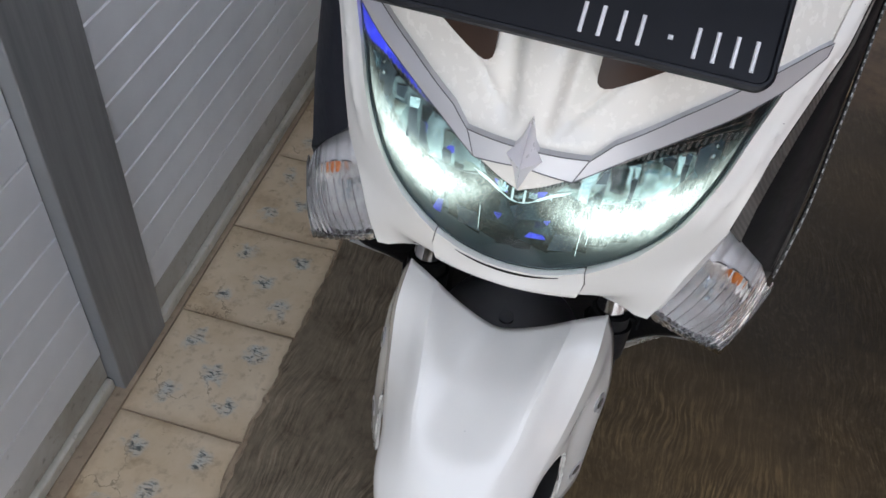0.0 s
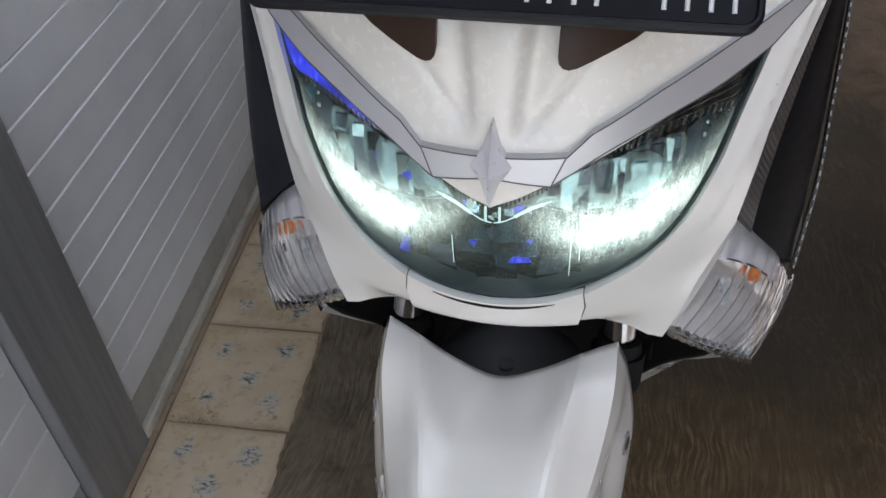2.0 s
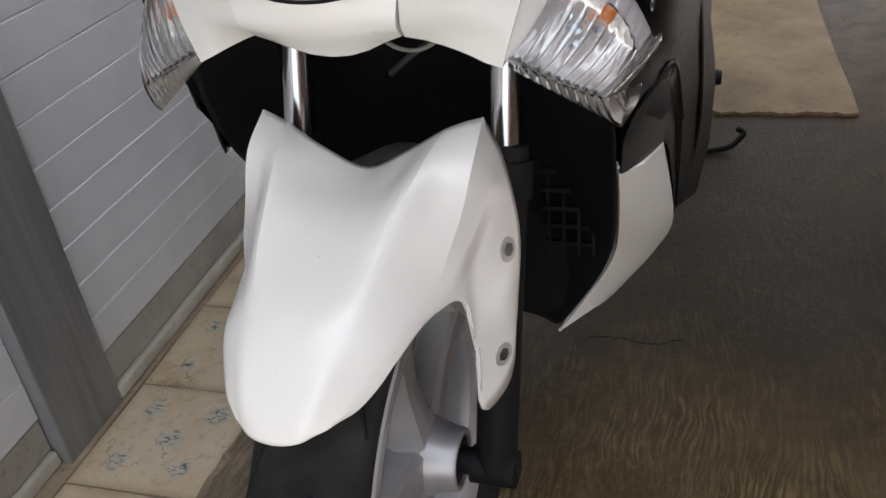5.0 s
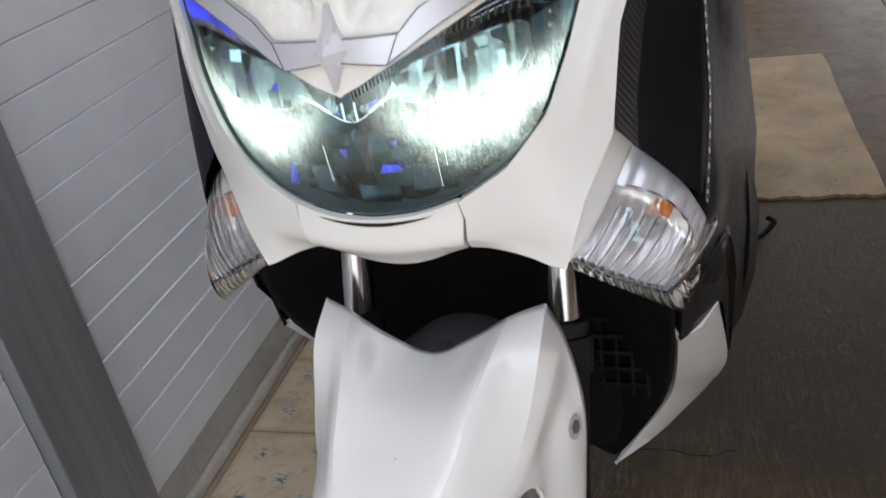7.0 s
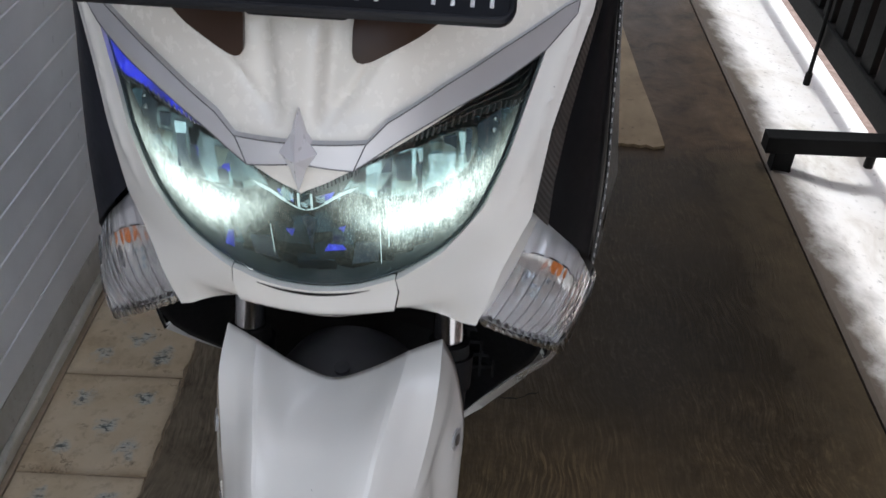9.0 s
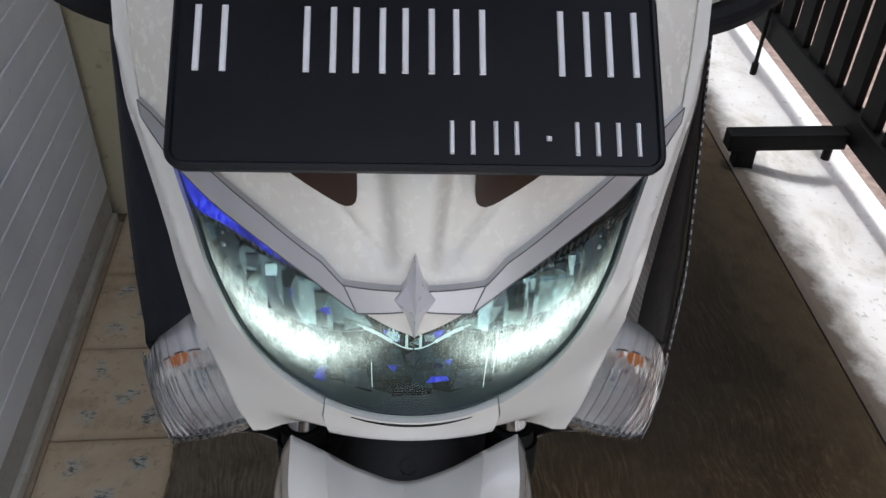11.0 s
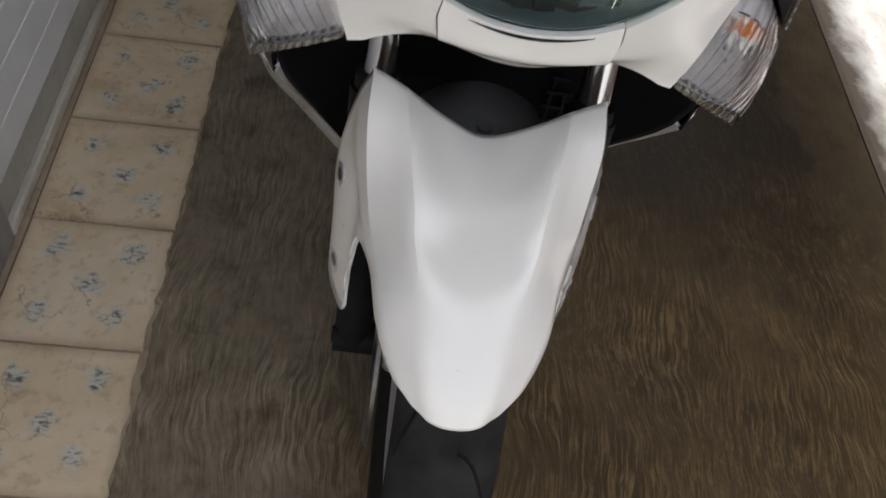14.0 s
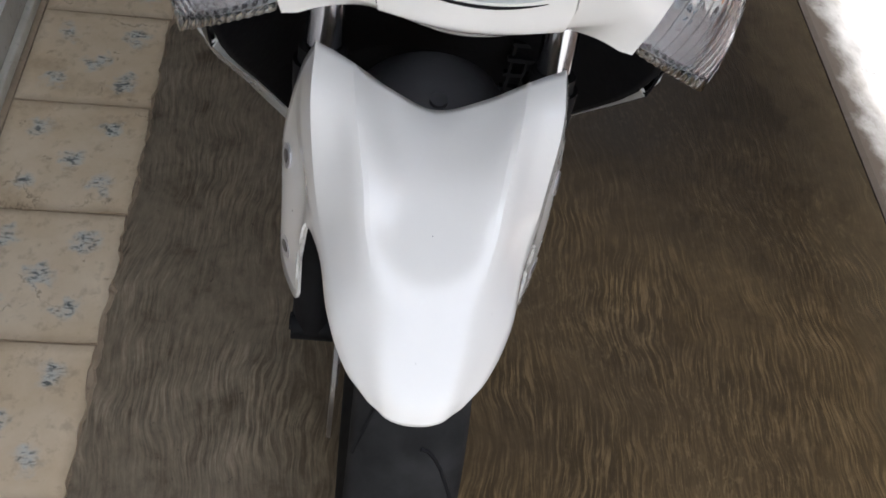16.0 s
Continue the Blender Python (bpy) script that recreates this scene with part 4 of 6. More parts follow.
for side in (1, -1):
    o = [(side * x, z) for x, z in BOWL_TOP + BOWL_LOW[1:-1]]
    part("reflector_bowl", panel(o, -0.0125, 0.001, 0.0035, pleats), BOWL, hl, "pale teal reflector bowl in upright facets", angle=12)
    bm = bmesh.new()
    tube(bm, [(side * x, nose(x, z) + 0.0100, z) for x, z in BOWL_LOW], 0.0005, 6)
    part("bowl_rim", bm, CHROME, hl, "thin bright rim of the reflector bowl")
    # lips that meet in a V under the badge, made to glow for their bright lines
    bm = bmesh.new()
    tube(bm, [(side * x, nose(x, z) + 0.009, z) for x, z in curve([(0.034, 0.7965), (0.022, 0.7915), (0.008, 0.7815), (0.0006, 0.7790)], 5)], 0.0004, 6)
    tube(bm, [(side * x, nose(x, z) + 0.0088, z) for x, z in curve([(0.030, 0.7950), (0.022, 0.7915), (0.013, 0.7852)], 5)], 0.0010, 8)
    tube(bm, [(side * 0.0042, nose(0, z) + 0.0085, z) for z in (0.7805, 0.784, 0.788, 0.792)], 0.0008, 8)
    part("bowl_edge", bm, EDGEGLOW, hl, "thin edge of the reflector bowl, given a faint glow")
    # position lamp under the silver trim, its lower edge ribbed
    o = [(side * x, z) for x, z in STRIP_TOP + STRIP_LOW[::-1]]
    part("position_lamp", panel(o, -0.0065, 0.002, 0.008), HOUSING, hl, "dark position lamp strip under the trim")
    if side < 0:
        lit = [(-x, z) for x, z in STRIP_TOP] + [(-(q[0] * 0.8 + p[0] * 0.2), q[1] * 0.8 + p[1] * 0.2) for p, q in zip(STRIP_TOP[::-1], STRIP_LOW[::-1])]
        part("position_light", panel(lit, -0.0045, 0.001, 0.008), BLUE, hl, "lit blue position light")
    if side > 0:
        # the gloss streaks on the dark lamp, modelled as chrome rods
        bm = bmesh.new()
        for f in (0.25, 0.45, 0.68):
            line = []
            for x in [0.078 + 0.006 * k for k in range(11)]:
                zt = np.interp(x, [p[0] for p in STRIP_TOP[::-1]], [p[1] for p in STRIP_TOP[::-1]])
                zb = np.interp(x, [p[0] for p in STRIP_LOW[::-1]], [p[1] for p in STRIP_LOW[::-1]])
                z = zt + (zb - zt) * f
                line.append((x, nose(x, z) + 0.0048, z))
            tube(bm, line, 0.0005, 6)
        part("lamp_streaks", bm, CHROME, hl, "thin chrome rods put in for glossy streaks on the unlit position lamp")
    bm = bmesh.new()
    for k in range(30):
        u = k / 29 * (len(STRIP_LOW) - 1.001)
        p = Vector(STRIP_LOW[int(u)]).lerp(Vector(STRIP_LOW[int(u) + 1]), u % 1)
        h = 0.0055 if p.x > 0.06 else 0.0036
        rod(bm, (side * p.x, nose(p.x, p.y) + 0.0052, p.y), (side * (p.x + 0.001), nose(p.x, p.y + h) + 0.0046, p.y + h), 0.0007, n=6)
    for k in range(12):
        x = 0.006 + 0.0025 * k
        z = 0.7978 + 0.46 * x
        rod(bm, (side * x, nose(x, z) + 0.004, z - 0.0048), (side * x, nose(x, z) + 0.0035, z), 0.0006, n=6)
    part("light_ribs", bm, CHROME if side < 0 else GREYPLASTIC, hl, "row of small upright ribs")
    # small lamp beads at the outer end of the bowl
    bm = bmesh.new()
    for x, z, r in ((0.1185, 0.8235, 0.0016), (0.1180, 0.8160, 0.0021)):
        q = bmesh.ops.create_uvsphere(bm, u_segments=10, v_segments=6, radius=r)
        bmesh.ops.transform(bm, matrix=Matrix.Translation((side * x, nose(x, z) + 0.013, z)), verts=q["verts"])
    part("lamp_beads", bm, CHROME, hl, "two bright beads beside the bowl")
    flat_piece("clear_facet", [(side * x, z) for x, z in ((0.026, 0.7225), (0.0295, 0.7440), (0.0455, 0.7420), (0.0440, 0.7235))], 0.016, SHARD, "pale clear facet low in the lamp")
    flat_piece("clear_facet", [(side * x, z) for x, z in ((0.108, 0.8080), (0.1075, 0.8220), (0.122, 0.8280), (0.124, 0.8060), (0.115, 0.7960))], 0.015, SHARD, "pale clear facet beside the bowl")


def tilted_facet(x0, x1, zs, deep, a, b, lean, material):
    """A small mirror facet tilted out of the bowl's face."""
    bm = bmesh.new()
    xc, zc = (x0 + x1) / 2, sum(zs) / 4
    q = [(x0, zs[0]), (x1, zs[1]), (x1 + lean, zs[2]), (x0 + lean, zs[3])]
    y = nose(xc, zc) + deep
    vs = [bm.verts.new((x, y + a * (x - xc) + b * (z - zc), z)) for x, z in q]
    bm.faces.new(vs)
    bk = [bm.verts.new(v.co + Vector((0, 0.002, 0))) for v in vs]
    for k in range(4):
        bm.faces.new((vs[k], vs[(k + 1) % 4], bk[(k + 1) % 4], bk[k]))
    part("bowl_facet", bm, material, hl, smooth=False)


rf = random.Random(12)
lo_x, lo_z = [p[0] for p in BOWL_LOW[::-1]], [p[1] for p in BOWL_LOW[::-1]]
up_x, up_z = [p[0] for p in BOWL_TOP[:-4]], [p[1] for p in BOWL_TOP[:-4]]
for side in (1, -1):
    x = 0.030
    while x < 0.102:
        w = min(rf.uniform(0.005, 0.0125), 0.104 - x)
        l0, l1 = np.interp([x, x + w], lo_x, lo_z)
        h0, h1 = np.interp([x, x + w], up_x, up_z)
        cut = rf.uniform(0.35, 0.75)
        lean_a, lean_b = rf.uniform(-0.32, 0.32), rf.uniform(-0.15, 0.30)
        for f0, f1 in ((0.04, cut), (cut + 0.02, 0.97)):
            zs = (l0 + (h0 - l0) * f0, l1 + (h1 - l1) * f0, l1 + (h1 - l1) * f1, l0 + (h0 - l0) * f1)
            xa, xb = (x, x + w) if side > 0 else (-x - w, -x)
            if side < 0:
                zs = (zs[1], zs[0], zs[3], zs[2])
            tilted_facet(xa, xb, zs, 0.0108, lean_a + rf.uniform(-0.1, 0.1), lean_b + rf.uniform(-0.2, 0.2), 0.0, rf.choice((FACET, BOWL, BOWL, SHARD, REFLECT)))
        x += w + 0.0003
for k in range(9):
    x = rf.uniform(-0.028, 0.024)
    z = 0.7815 + 0.36 * abs(x) + rf.uniform(-0.004, 0.003)
    w, h = rf.uniform(0.002, 0.006), rf.uniform(0.003, 0.007)
    tilted_facet(x, x + w, (z, z + rf.uniform(-0.002, 0.002), z + h, z + h * 0.7), 0.0105, rf.uniform(-0.6, 0.6), rf.uniform(-0.1, 0.6), rf.uniform(-0.002, 0.002), FACET)
for x, z0, z1 in ((0.047, 0.727, 0.766), (0.0525, 0.742, 0.785), (-0.026, 0.735, 0.762)):
    bm = bmesh.new()
    tube(bm, [(x, nose(x, z0 + (z1 - z0) * k / 4) + 0.010, z0 + (z1 - z0) * k / 4) for k in range(5)], 0.0003, 6)
    part("facet_edge", bm, EDGEGLOW, hl, "thin edge of a facet, given a faint glow")
# hanging spike under the badge
bm = bmesh.new()
pr = [bm.verts.new(p) for p in ((-0.0052, nose(0, 0.768) + 0.013, 0.7685), (0.0052, nose(0, 0.768) + 0.013, 0.7685), (0, nose(0, 0.74) + 0.014, 0.7385), (0, nose(0, 0.775) + 0.011, 0.7745), (0, nose(0, 0.765) + 0.006, 0.7655))]
for f in ((0, 4, 2), (4, 1, 2), (3, 4, 0), (3, 1, 4), (0, 2, 1), (3, 0, 1)):
    bm.faces.new([pr[i] for i in f])
part("centre_prism", bm, SHARD, hl, "clear pointed prism", smooth=False)
for o in (((-0.065, 0.7290), (-0.0605, 0.7430), (-0.0560, 0.7450), (-0.0580, 0.7280)), ((0.009, 0.7405), (0.012, 0.7465), (0.0215, 0.7455), (0.0235, 0.7415)), ((0.0085, 0.7830), (0.0095, 0.7890), (0.0185, 0.7920), (0.0165, 0.7875)), ((-0.0085, 0.7830), (-0.0095, 0.7890), (-0.0185, 0.7920), (-0.0165, 0.7875)), ((-0.0790, 0.8020), (-0.0760, 0.8080), (-0.0690, 0.8040), (-0.0710, 0.8000)), ((-0.0587, 0.7998), (-0.0494, 0.8043), (-0.0489, 0.7988), (-0.056, 0.795)), ((-0.0157, 0.7584), (-0.0095, 0.7592), (-0.0122, 0.7526)), ((0.020, 0.7620), (0.0245, 0.7635), (0.0230, 0.7585))):
    flat_piece("blue_facet", list(o), 0.011, BLUE, "small blue lit facet")

# dark wall of the lamp housing behind the lens edge
bm = bmesh.new()
ring = [(x * 0.994, 0.7125 + (z - 0.711) * 0.992) for x, z in lens_out]
ring = ring + [(-x, z) for x, z in ring[::-1][1:]]
sheet(bm, [[(x, nose(x, z) + d, z) for x, z in ring] for d in (0.0035, 0.012, 0.030)])
thicken(bm, 0.001)
part("housing_wall", bm, LAMPWALL, hl, "dark teal wall of the lamp housing")

# white side cowls round the lens
cowl_half = lens_out[:-14] + [(0.058, 0.7195), (0.060, 0.705), (0.0555, 0.6755), (0.085, 0.662), (0.116, 0.6475), (0.1315, 0.698), (0.1505, 0.738), (0.1505, 0.765), (0.158, 0.808), (0.169, 0.846), (0.179, 0.880), (0.183, 0.915), (0.181, 0.96), (0.172, 1.0), (0.1705, 0.96), (0.170, 0.915), (0.167, 0.893)]
lipz = [(x, z) for x, z in lens_out if x < 0.0585]


def side_relief(x, z):
    """A soft step that runs down beside the lens."""
    a = abs(x)
    return 0.0035 * math.exp(-abs(a - 0.1445 - 0.31 * (z - 0.80)) / 0.004) * min(1, max(0, (z - 0.75) / 0.03)) - 0.6 * max(0, 0.686 - z) * min(1, max(0, (0.105 - a) / 0.04))


for side in (1, -1):
    part("side_cowl", panel([(side * x, z - 0.0006) for x, z in cowl_half], 0.003, 0.024, 0.005, side_relief), WHITE, scooter, "pearl white cowl beside the headlight", bevel=0.0015)
lip_half = [(0.0, 0.6590), (0.014, 0.6603), (0.028, 0.6645), (0.041, 0.671), (0.0545, 0.6763), (0.0590, 0.705), (0.0572, 0.7193)] + [(x, z - 0.0008) for x, z in lipz] 


def lip_relief(x, z):
    return 0.0045 * math.exp(-((z - 0.684 - 1.5 * x * x) / 0.014) ** 2) - (0.25 + 0.35 * min(1, (x / 0.05) ** 2)) * max(0, 0.686 - z)


part("chin_lip", panel(both(lip_half[:-1] + [(0.0, 0.7102)]), 0.0026, 0.006, 0.006, lip_relief), WHITE, scooter, "pearl white chin lip under the lens", bevel=0.0015)
# black crescent laid on the skin as the shade between lens and lip
slot = [(-0.040 + 0.080 * k / 16, 0.7112 - 0.0062 * (1 - (k / 8 - 1) ** 2)) for k in range(17)]
slot += [(x, z + 0.0030 * (1 - (x / 0.040) ** 2)) for x, z in slot[-2:0:-1]]
part("chin_gap_shade", panel(slot, 0.0034, 0.002, 0.006), BLACK, scooter, "black crescent for the shade in the gap above the chin lip")

# black side panels with a woven edge
INNER = [(0.1515, 0.737), (0.1515, 0.765), (0.159, 0.808), (0.170, 0.846), (0.180, 0.880), (0.184, 0.915), (0.182, 0.96)]
OUTER = [(0.207, 0.122, 0.664), (0.2090, 0.135, 0.73), (0.2060, 0.148, 0.79), (0.2035, 0.160, 0.84), (0.2010, 0.170, 0.88), (0.1985, 0.180, 0.92), (0.194, 0.190, 0.96)]
for side in (1, -1):
    bm = bmesh.new()
    rows = []
    for (x, z), o in zip(INNER, OUTER):
        i = Vector((x, nose(x, z) + 0.004, z))
        o = Vector(o)
        rows.append([(side * p.x, p.y, p.z) for p in (i + Vector((-0.004, 0.03, 0)), i, i.lerp(o, 0.5) + Vector((0.003, -0.003, 0)), o, o + Vector((0.002, 0.02, 0)), o + Vector((-0.012, 0.16, -0.01)), o + Vector((-0.03, 0.26, -0.02)))])
    vs = sheet(bm, rows)
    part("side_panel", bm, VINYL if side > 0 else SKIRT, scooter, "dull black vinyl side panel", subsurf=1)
    if side < 0:
        continue  # this side has no woven edging
    bm = bmesh.new()
    rows = []
    for (x, z), o in zip(INNER[:6], OUTER):
        i = Vector((x, nose(x, z) + 0.002, z))
        o = Vector(o)
        rows.append([(side * p.x, p.y, p.z) for p in (i + Vector((-0.002, 0.004, 0)), i + Vector((0.0015, -0.0012, 0)), i.lerp(o, 0.22) + Vector((0.001, -0.0022, 0)), i.lerp(o, 0.24) + Vector((0, 0.002, 0)))])
    sheet(bm, rows)
    part("woven_edge", bm, CARBON, scooter, "carbon weave edging")
    bm = bmesh.new()
    tube(bm, [(side * (p[0] + 0.001), p[1] + 0.002, p[2]) for p in curve(OUTER, 4)], 0.0018, 6)
    part("seam_piping", bm, CARBON, scooter, "black edge piping")
    bm = bmesh.new()
    line = [Vector(p) for p in curve(OUTER, 14)]
    for k in range(0, len(line) - 1, 2):
        d = Vector((0.0010, -0.0012, 0))
        tube(bm, [line[k] + d, line[k].lerp(line[k + 1], 0.8) + d], 0.00055, 5)
    part("stitching", bm, STITCH, scooter, "row of pale stitches along the seam")

# turn signals: a ribbed clear lens that wraps round the outer side and under the foot
TS = [Vector(p) for p in ((0.1560, 0.1080, 0.7170), (0.2100, 0.1270, 0.6420), (0.1825, 0.0680, 0.6205), (0.1200, 0.0565, 0.6520))]
TS_OUT = Vector((0.46, -0.84, -0.28)).normalized()
TS_LOW = (Vector((0.1195, 0.0620, 0.6450)), Vector((0.1915, 0.0920, 0.5880)))


def ts_face(s, t, inward=0.0):
    """On the lens's face: s from the inner to the outer edge, t from top to bottom."""
    p = TS[0].lerp(TS[1], s).lerp(TS[3].lerp(TS[2], s), t)
    swell = 0.010 * (1 - (2 * s - 1) ** 2) * (1 - 0.6 * (2 * t - 1) ** 2) + 0.003 * (1 - (2 * t - 1) ** 2)
    p = p + Vector((0.0060, 0.0010, 0.0042)) * math.sin(math.pi * s) * (1 - t)
    return p + TS_OUT * swell - TS_OUT * inward


def ts_lens(u, v, ribbed=True):
    """The lens with its side (u past 1) and its foot (v past 1)."""
    s, t, w, q = min(u, 1), min(v, 1), max(0, u - 1) / 0.4, max(0, v - 1) / 0.3
    p = ts_face(s, t)
    if q > 0:
        p = p.lerp(TS_LOW[0].lerp(TS_LOW[1], s), q) + Vector((0, -0.003, -0.002)) * math.sin(math.pi * q)
    if w > 0:
        w *= 0.25 + 0.75 * min(1, 2.2 * t)
        p = p + Vector((0.011 * math.sin(math.pi * 0.55 * w), 0.034 * w, 0.006 * w - 0.010 * w * t + 0.024 * w * q))
    if not ribbed:
        return p
    rib = 0.0030 * (1 - abs(math.cos(math.pi * 10 * u))) if u <= 1 else 0.0012 * (1 - abs(math.cos(math.pi * 4 * w)))
    return p + TS_OUT * rib * min(1, 6 * t) * (1 - q) * (1.0 if t > 0.3 else 0.5)


def sided(side, p):
    return (side * p.x, p.y, p.z)


def arc_t(s):
    """Where the bowl begins below its arched brow."""
    return 0.20 + 0.55 * (s - 0.52) ** 2


for side in (1, -1):
    # white edge of the cowl towards the lamp
    bm = bmesh.new()
    edge_in = curve([(0.1505, 0.742), (0.1315, 0.698), (0.116, 0.6475)], 6)
    strip = []
    for k, (x, z) in enumerate(edge_in):
        p, q = Vector((x - 0.002, nose(x, z) + 0.002, z)), ts_face(0, k / (len(edge_in) - 1), 0.004)
        strip.append([sided(side, v) for v in (p, p.lerp(q, 0.5), q + Vector((0.004, 0.002, 0)))])
    sheet(bm, strip)
    thicken(bm, 0.002)
    part("cowl_return", bm, WHITE, scooter, "white edge of the cowl at the turn signal")
    # tub behind the lens
    bm = bmesh.new()
    sheet(bm, [[sided(side, ts_face(i / 10, j / 10, 0.034) + Vector((0, 0.004, 0))) for i in range(11)] for j in range(11)])
    for fixed in ("s0", "s1", "t0", "t1"):
        rows = []
        for k in range(13):
            f = k / 12
            s, t = {"s0": (0.0, f), "s1": (1.0, f), "t0": (f, 0.0), "t1": (f, 1.0)}[fixed]
            rows.append([sided(side, ts_face(s, t, 0.0015 + 0.0065 * j) + Vector((0, 0.0006 * j, 0))) for j in range(6)])
        sheet(bm, rows)
    ts = part("turn_signal", bm, TSTUB, scooter, "turn signal with clear ribbed lens and orange bulb")
    # pale fluted plate above the brow
    bm = bmesh.new()
    rows = []
    for j in range(7):
        row = []
        for i in range(49):
            s = 0.02 + 0.96 * i / 48
            flute = 0.0026 * abs(math.sin(math.pi * 6 * s))
            row.append(sided(side, ts_face(s, (arc_t(s) - 0.005) * j / 6 + 0.01, 0.006 - flute)))
        rows.append(row)
    sheet(bm, rows)
    part("brow_plate", bm, TSPALE, ts, "pale fluted plate above the bulb")
    # bowl round the bulb
    bm = bmesh.new()
    rows = []
    for j in range(17):
        row = []
        for i in range(41):
            s, f = i / 40, j / 16
            t = arc_t(s) + (0.985 - arc_t(s)) * f
            hollow = 0.024 * (1 - (2 * s - 1) ** 4) * (1 - (2 * f - 1) ** 4)
            row.append(sided(side, ts_face(0.01 + 0.98 * s, t, 0.005 + hollow)))
        rows.append(row)
    sheet(bm, rows)
    part("reflector_bowl", bm, TSBOWL, ts, "bright rounded reflector behind the bulb")
    bm = bmesh.new()
    tube(bm, [sided(side, ts_face(s, arc_t(s), 0.0045)) for s in [0.02 + 0.96 * k / 24 for k in range(25)]], 0.0007, 6)
    part("brow_rim", bm, TSSMOKE, ts, "smoky rim of the reflector")
    # bulb in its socket
    c = ts_face(0.60, 0.31, 0.019)
    axis = (TS_OUT + Vector((-0.1, 0, -0.35))).normalized()
    bm = bmesh.new()
    rings = []
    for k in range(9):
        a = math.pi * 0.5 * k / 8
        rings.append((0.0048 * math.cos(a) + 0.0001, 0.007 * math.sin(a)))
    q = axis.to_track_quat("Z", "Y")
    skin = []
    for r, h in [(0.0040, -0.012), (0.0047, -0.006)] + rings:
        skin.append([sided(side, c + q @ Vector((r * math.cos(a), r * math.sin(a), h))) for a in [2 * math.pi * k / 20 for k in range(21)]])
    sheet(bm, skin)
    part("bulb", bm, ORANGE, ts, "orange bulb behind the lens")
    bm = bmesh.new()
    rod(bm, sided(side, c - axis * 0.020), sided(side, c - axis * 0.010), 0.0095, n=20)
    part("bulb_socket", bm, GREYPLASTIC, ts, "grey socket behind the bulb")
    # small bright facets low in the bowl
    bm = bmesh.new()
    rl = random.Random(31 + side)
    for k in range(5):
        s, t = 0.34 + 0.07 * k + rl.uniform(-0.02, 0.02), 0.55 + rl.uniform(-0.10, 0.12)
        o = [ts_face(s, t, 0.021), ts_face(s + 0.05, t, 0.021 - 0.002), ts_face(s + 0.05, t + 0.06, 0.020), ts_face(s, t + 0.06, 0.020 + rl.uniform(-0.003, 0.003))]
        vs = [bm.verts.new(sided(side, p)) for p in o]
        bk = [bm.verts.new(sided(side, p + Vector((0, 0.002, 0)))) for p in o]
        bm.faces.new(vs)
        for i in range(4):
            bm.faces.new((vs[i], vs[(i + 1) % 4], bk[(i + 1) % 4], bk[i]))
    part("bowl_facets", bm, FACET, ts, "small mirror facets in the bowl", smooth=False)
    # lens with wrapped side and foot
    bm = bmesh.new()
    us = [k / 108 for k in range(109)] + [1 + 0.4 * k / 32 for k in range(1, 33)]
    vs_ = [k / 14 for k in range(15)] + [1 + 0.3 * k / 6 for k in range(1, 7)]
    skin = sheet(bm, [[sided(side, ts_lens(u, v)) for u in us] for v in vs_])
    inner = sheet(bm, [[sided(side, ts_lens(u, v, False) - TS_OUT * 0.0016) for u in us] for v in vs_])
    rim_a = skin[0] + [r[-1] for r in skin[1:]] + skin[-1][-2::-1] + [r[0] for r in skin[-2:0:-1]]
    rim_b = inner[0] + [r[-1] for r in inner[1:]] + inner[-1][-2::-1] + [r[0] for r in inner[-2:0:-1]]
    for k in range(len(rim_a)):
        n_ = (k + 1) % len(rim_a)
        bm.faces.new((rim_a[k], rim_a[n_], rim_b[n_], rim_b[k]))
    part("lens", bm, TSLENS, ts, "clear ribbed turn signal lens").visible_shadow = False
    # thin grey rods that put shade into the grooves between the ribs
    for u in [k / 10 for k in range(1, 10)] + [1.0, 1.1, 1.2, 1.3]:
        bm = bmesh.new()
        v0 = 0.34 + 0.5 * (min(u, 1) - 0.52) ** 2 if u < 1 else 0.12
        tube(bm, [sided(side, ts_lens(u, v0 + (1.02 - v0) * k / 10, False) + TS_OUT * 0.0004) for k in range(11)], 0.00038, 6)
        part("rib_shade", bm, TSRIBSHADE, ts)
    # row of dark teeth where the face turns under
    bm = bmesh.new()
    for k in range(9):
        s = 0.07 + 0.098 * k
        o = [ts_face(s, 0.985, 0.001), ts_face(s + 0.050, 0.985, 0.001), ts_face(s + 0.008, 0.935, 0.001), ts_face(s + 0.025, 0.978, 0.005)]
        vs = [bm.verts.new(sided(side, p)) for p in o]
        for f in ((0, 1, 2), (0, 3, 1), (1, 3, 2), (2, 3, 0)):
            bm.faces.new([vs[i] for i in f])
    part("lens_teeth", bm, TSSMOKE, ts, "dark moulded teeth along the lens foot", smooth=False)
    bm = bmesh.new()
    rows = []
    for k in range(17):
        s = k / 16
        hi, lo = ts_face(s, 1.0, 0.004), TS_LOW[0].lerp(TS_LOW[1], s) + Vector((-0.001, 0.004, 0.003))
        rows.append([sided(side, p) for p in (hi, hi.lerp(lo, 0.5), lo, lo + Vector((-0.004, 0.030, 0.020)))])
    sheet(bm, rows)
    thicken(bm, 0.001)
    part("lens_foot", bm, TSFOOT, ts, "grey inner foot under the lens")

# number plate, with plain bars for its writing
B0, B1 = Vector((0, -0.008, 0.9215)), Vector((0, 0.074, 0.984))
up = (B1 - B0).normalized()
out = Vector((0, -up.z, up.y))


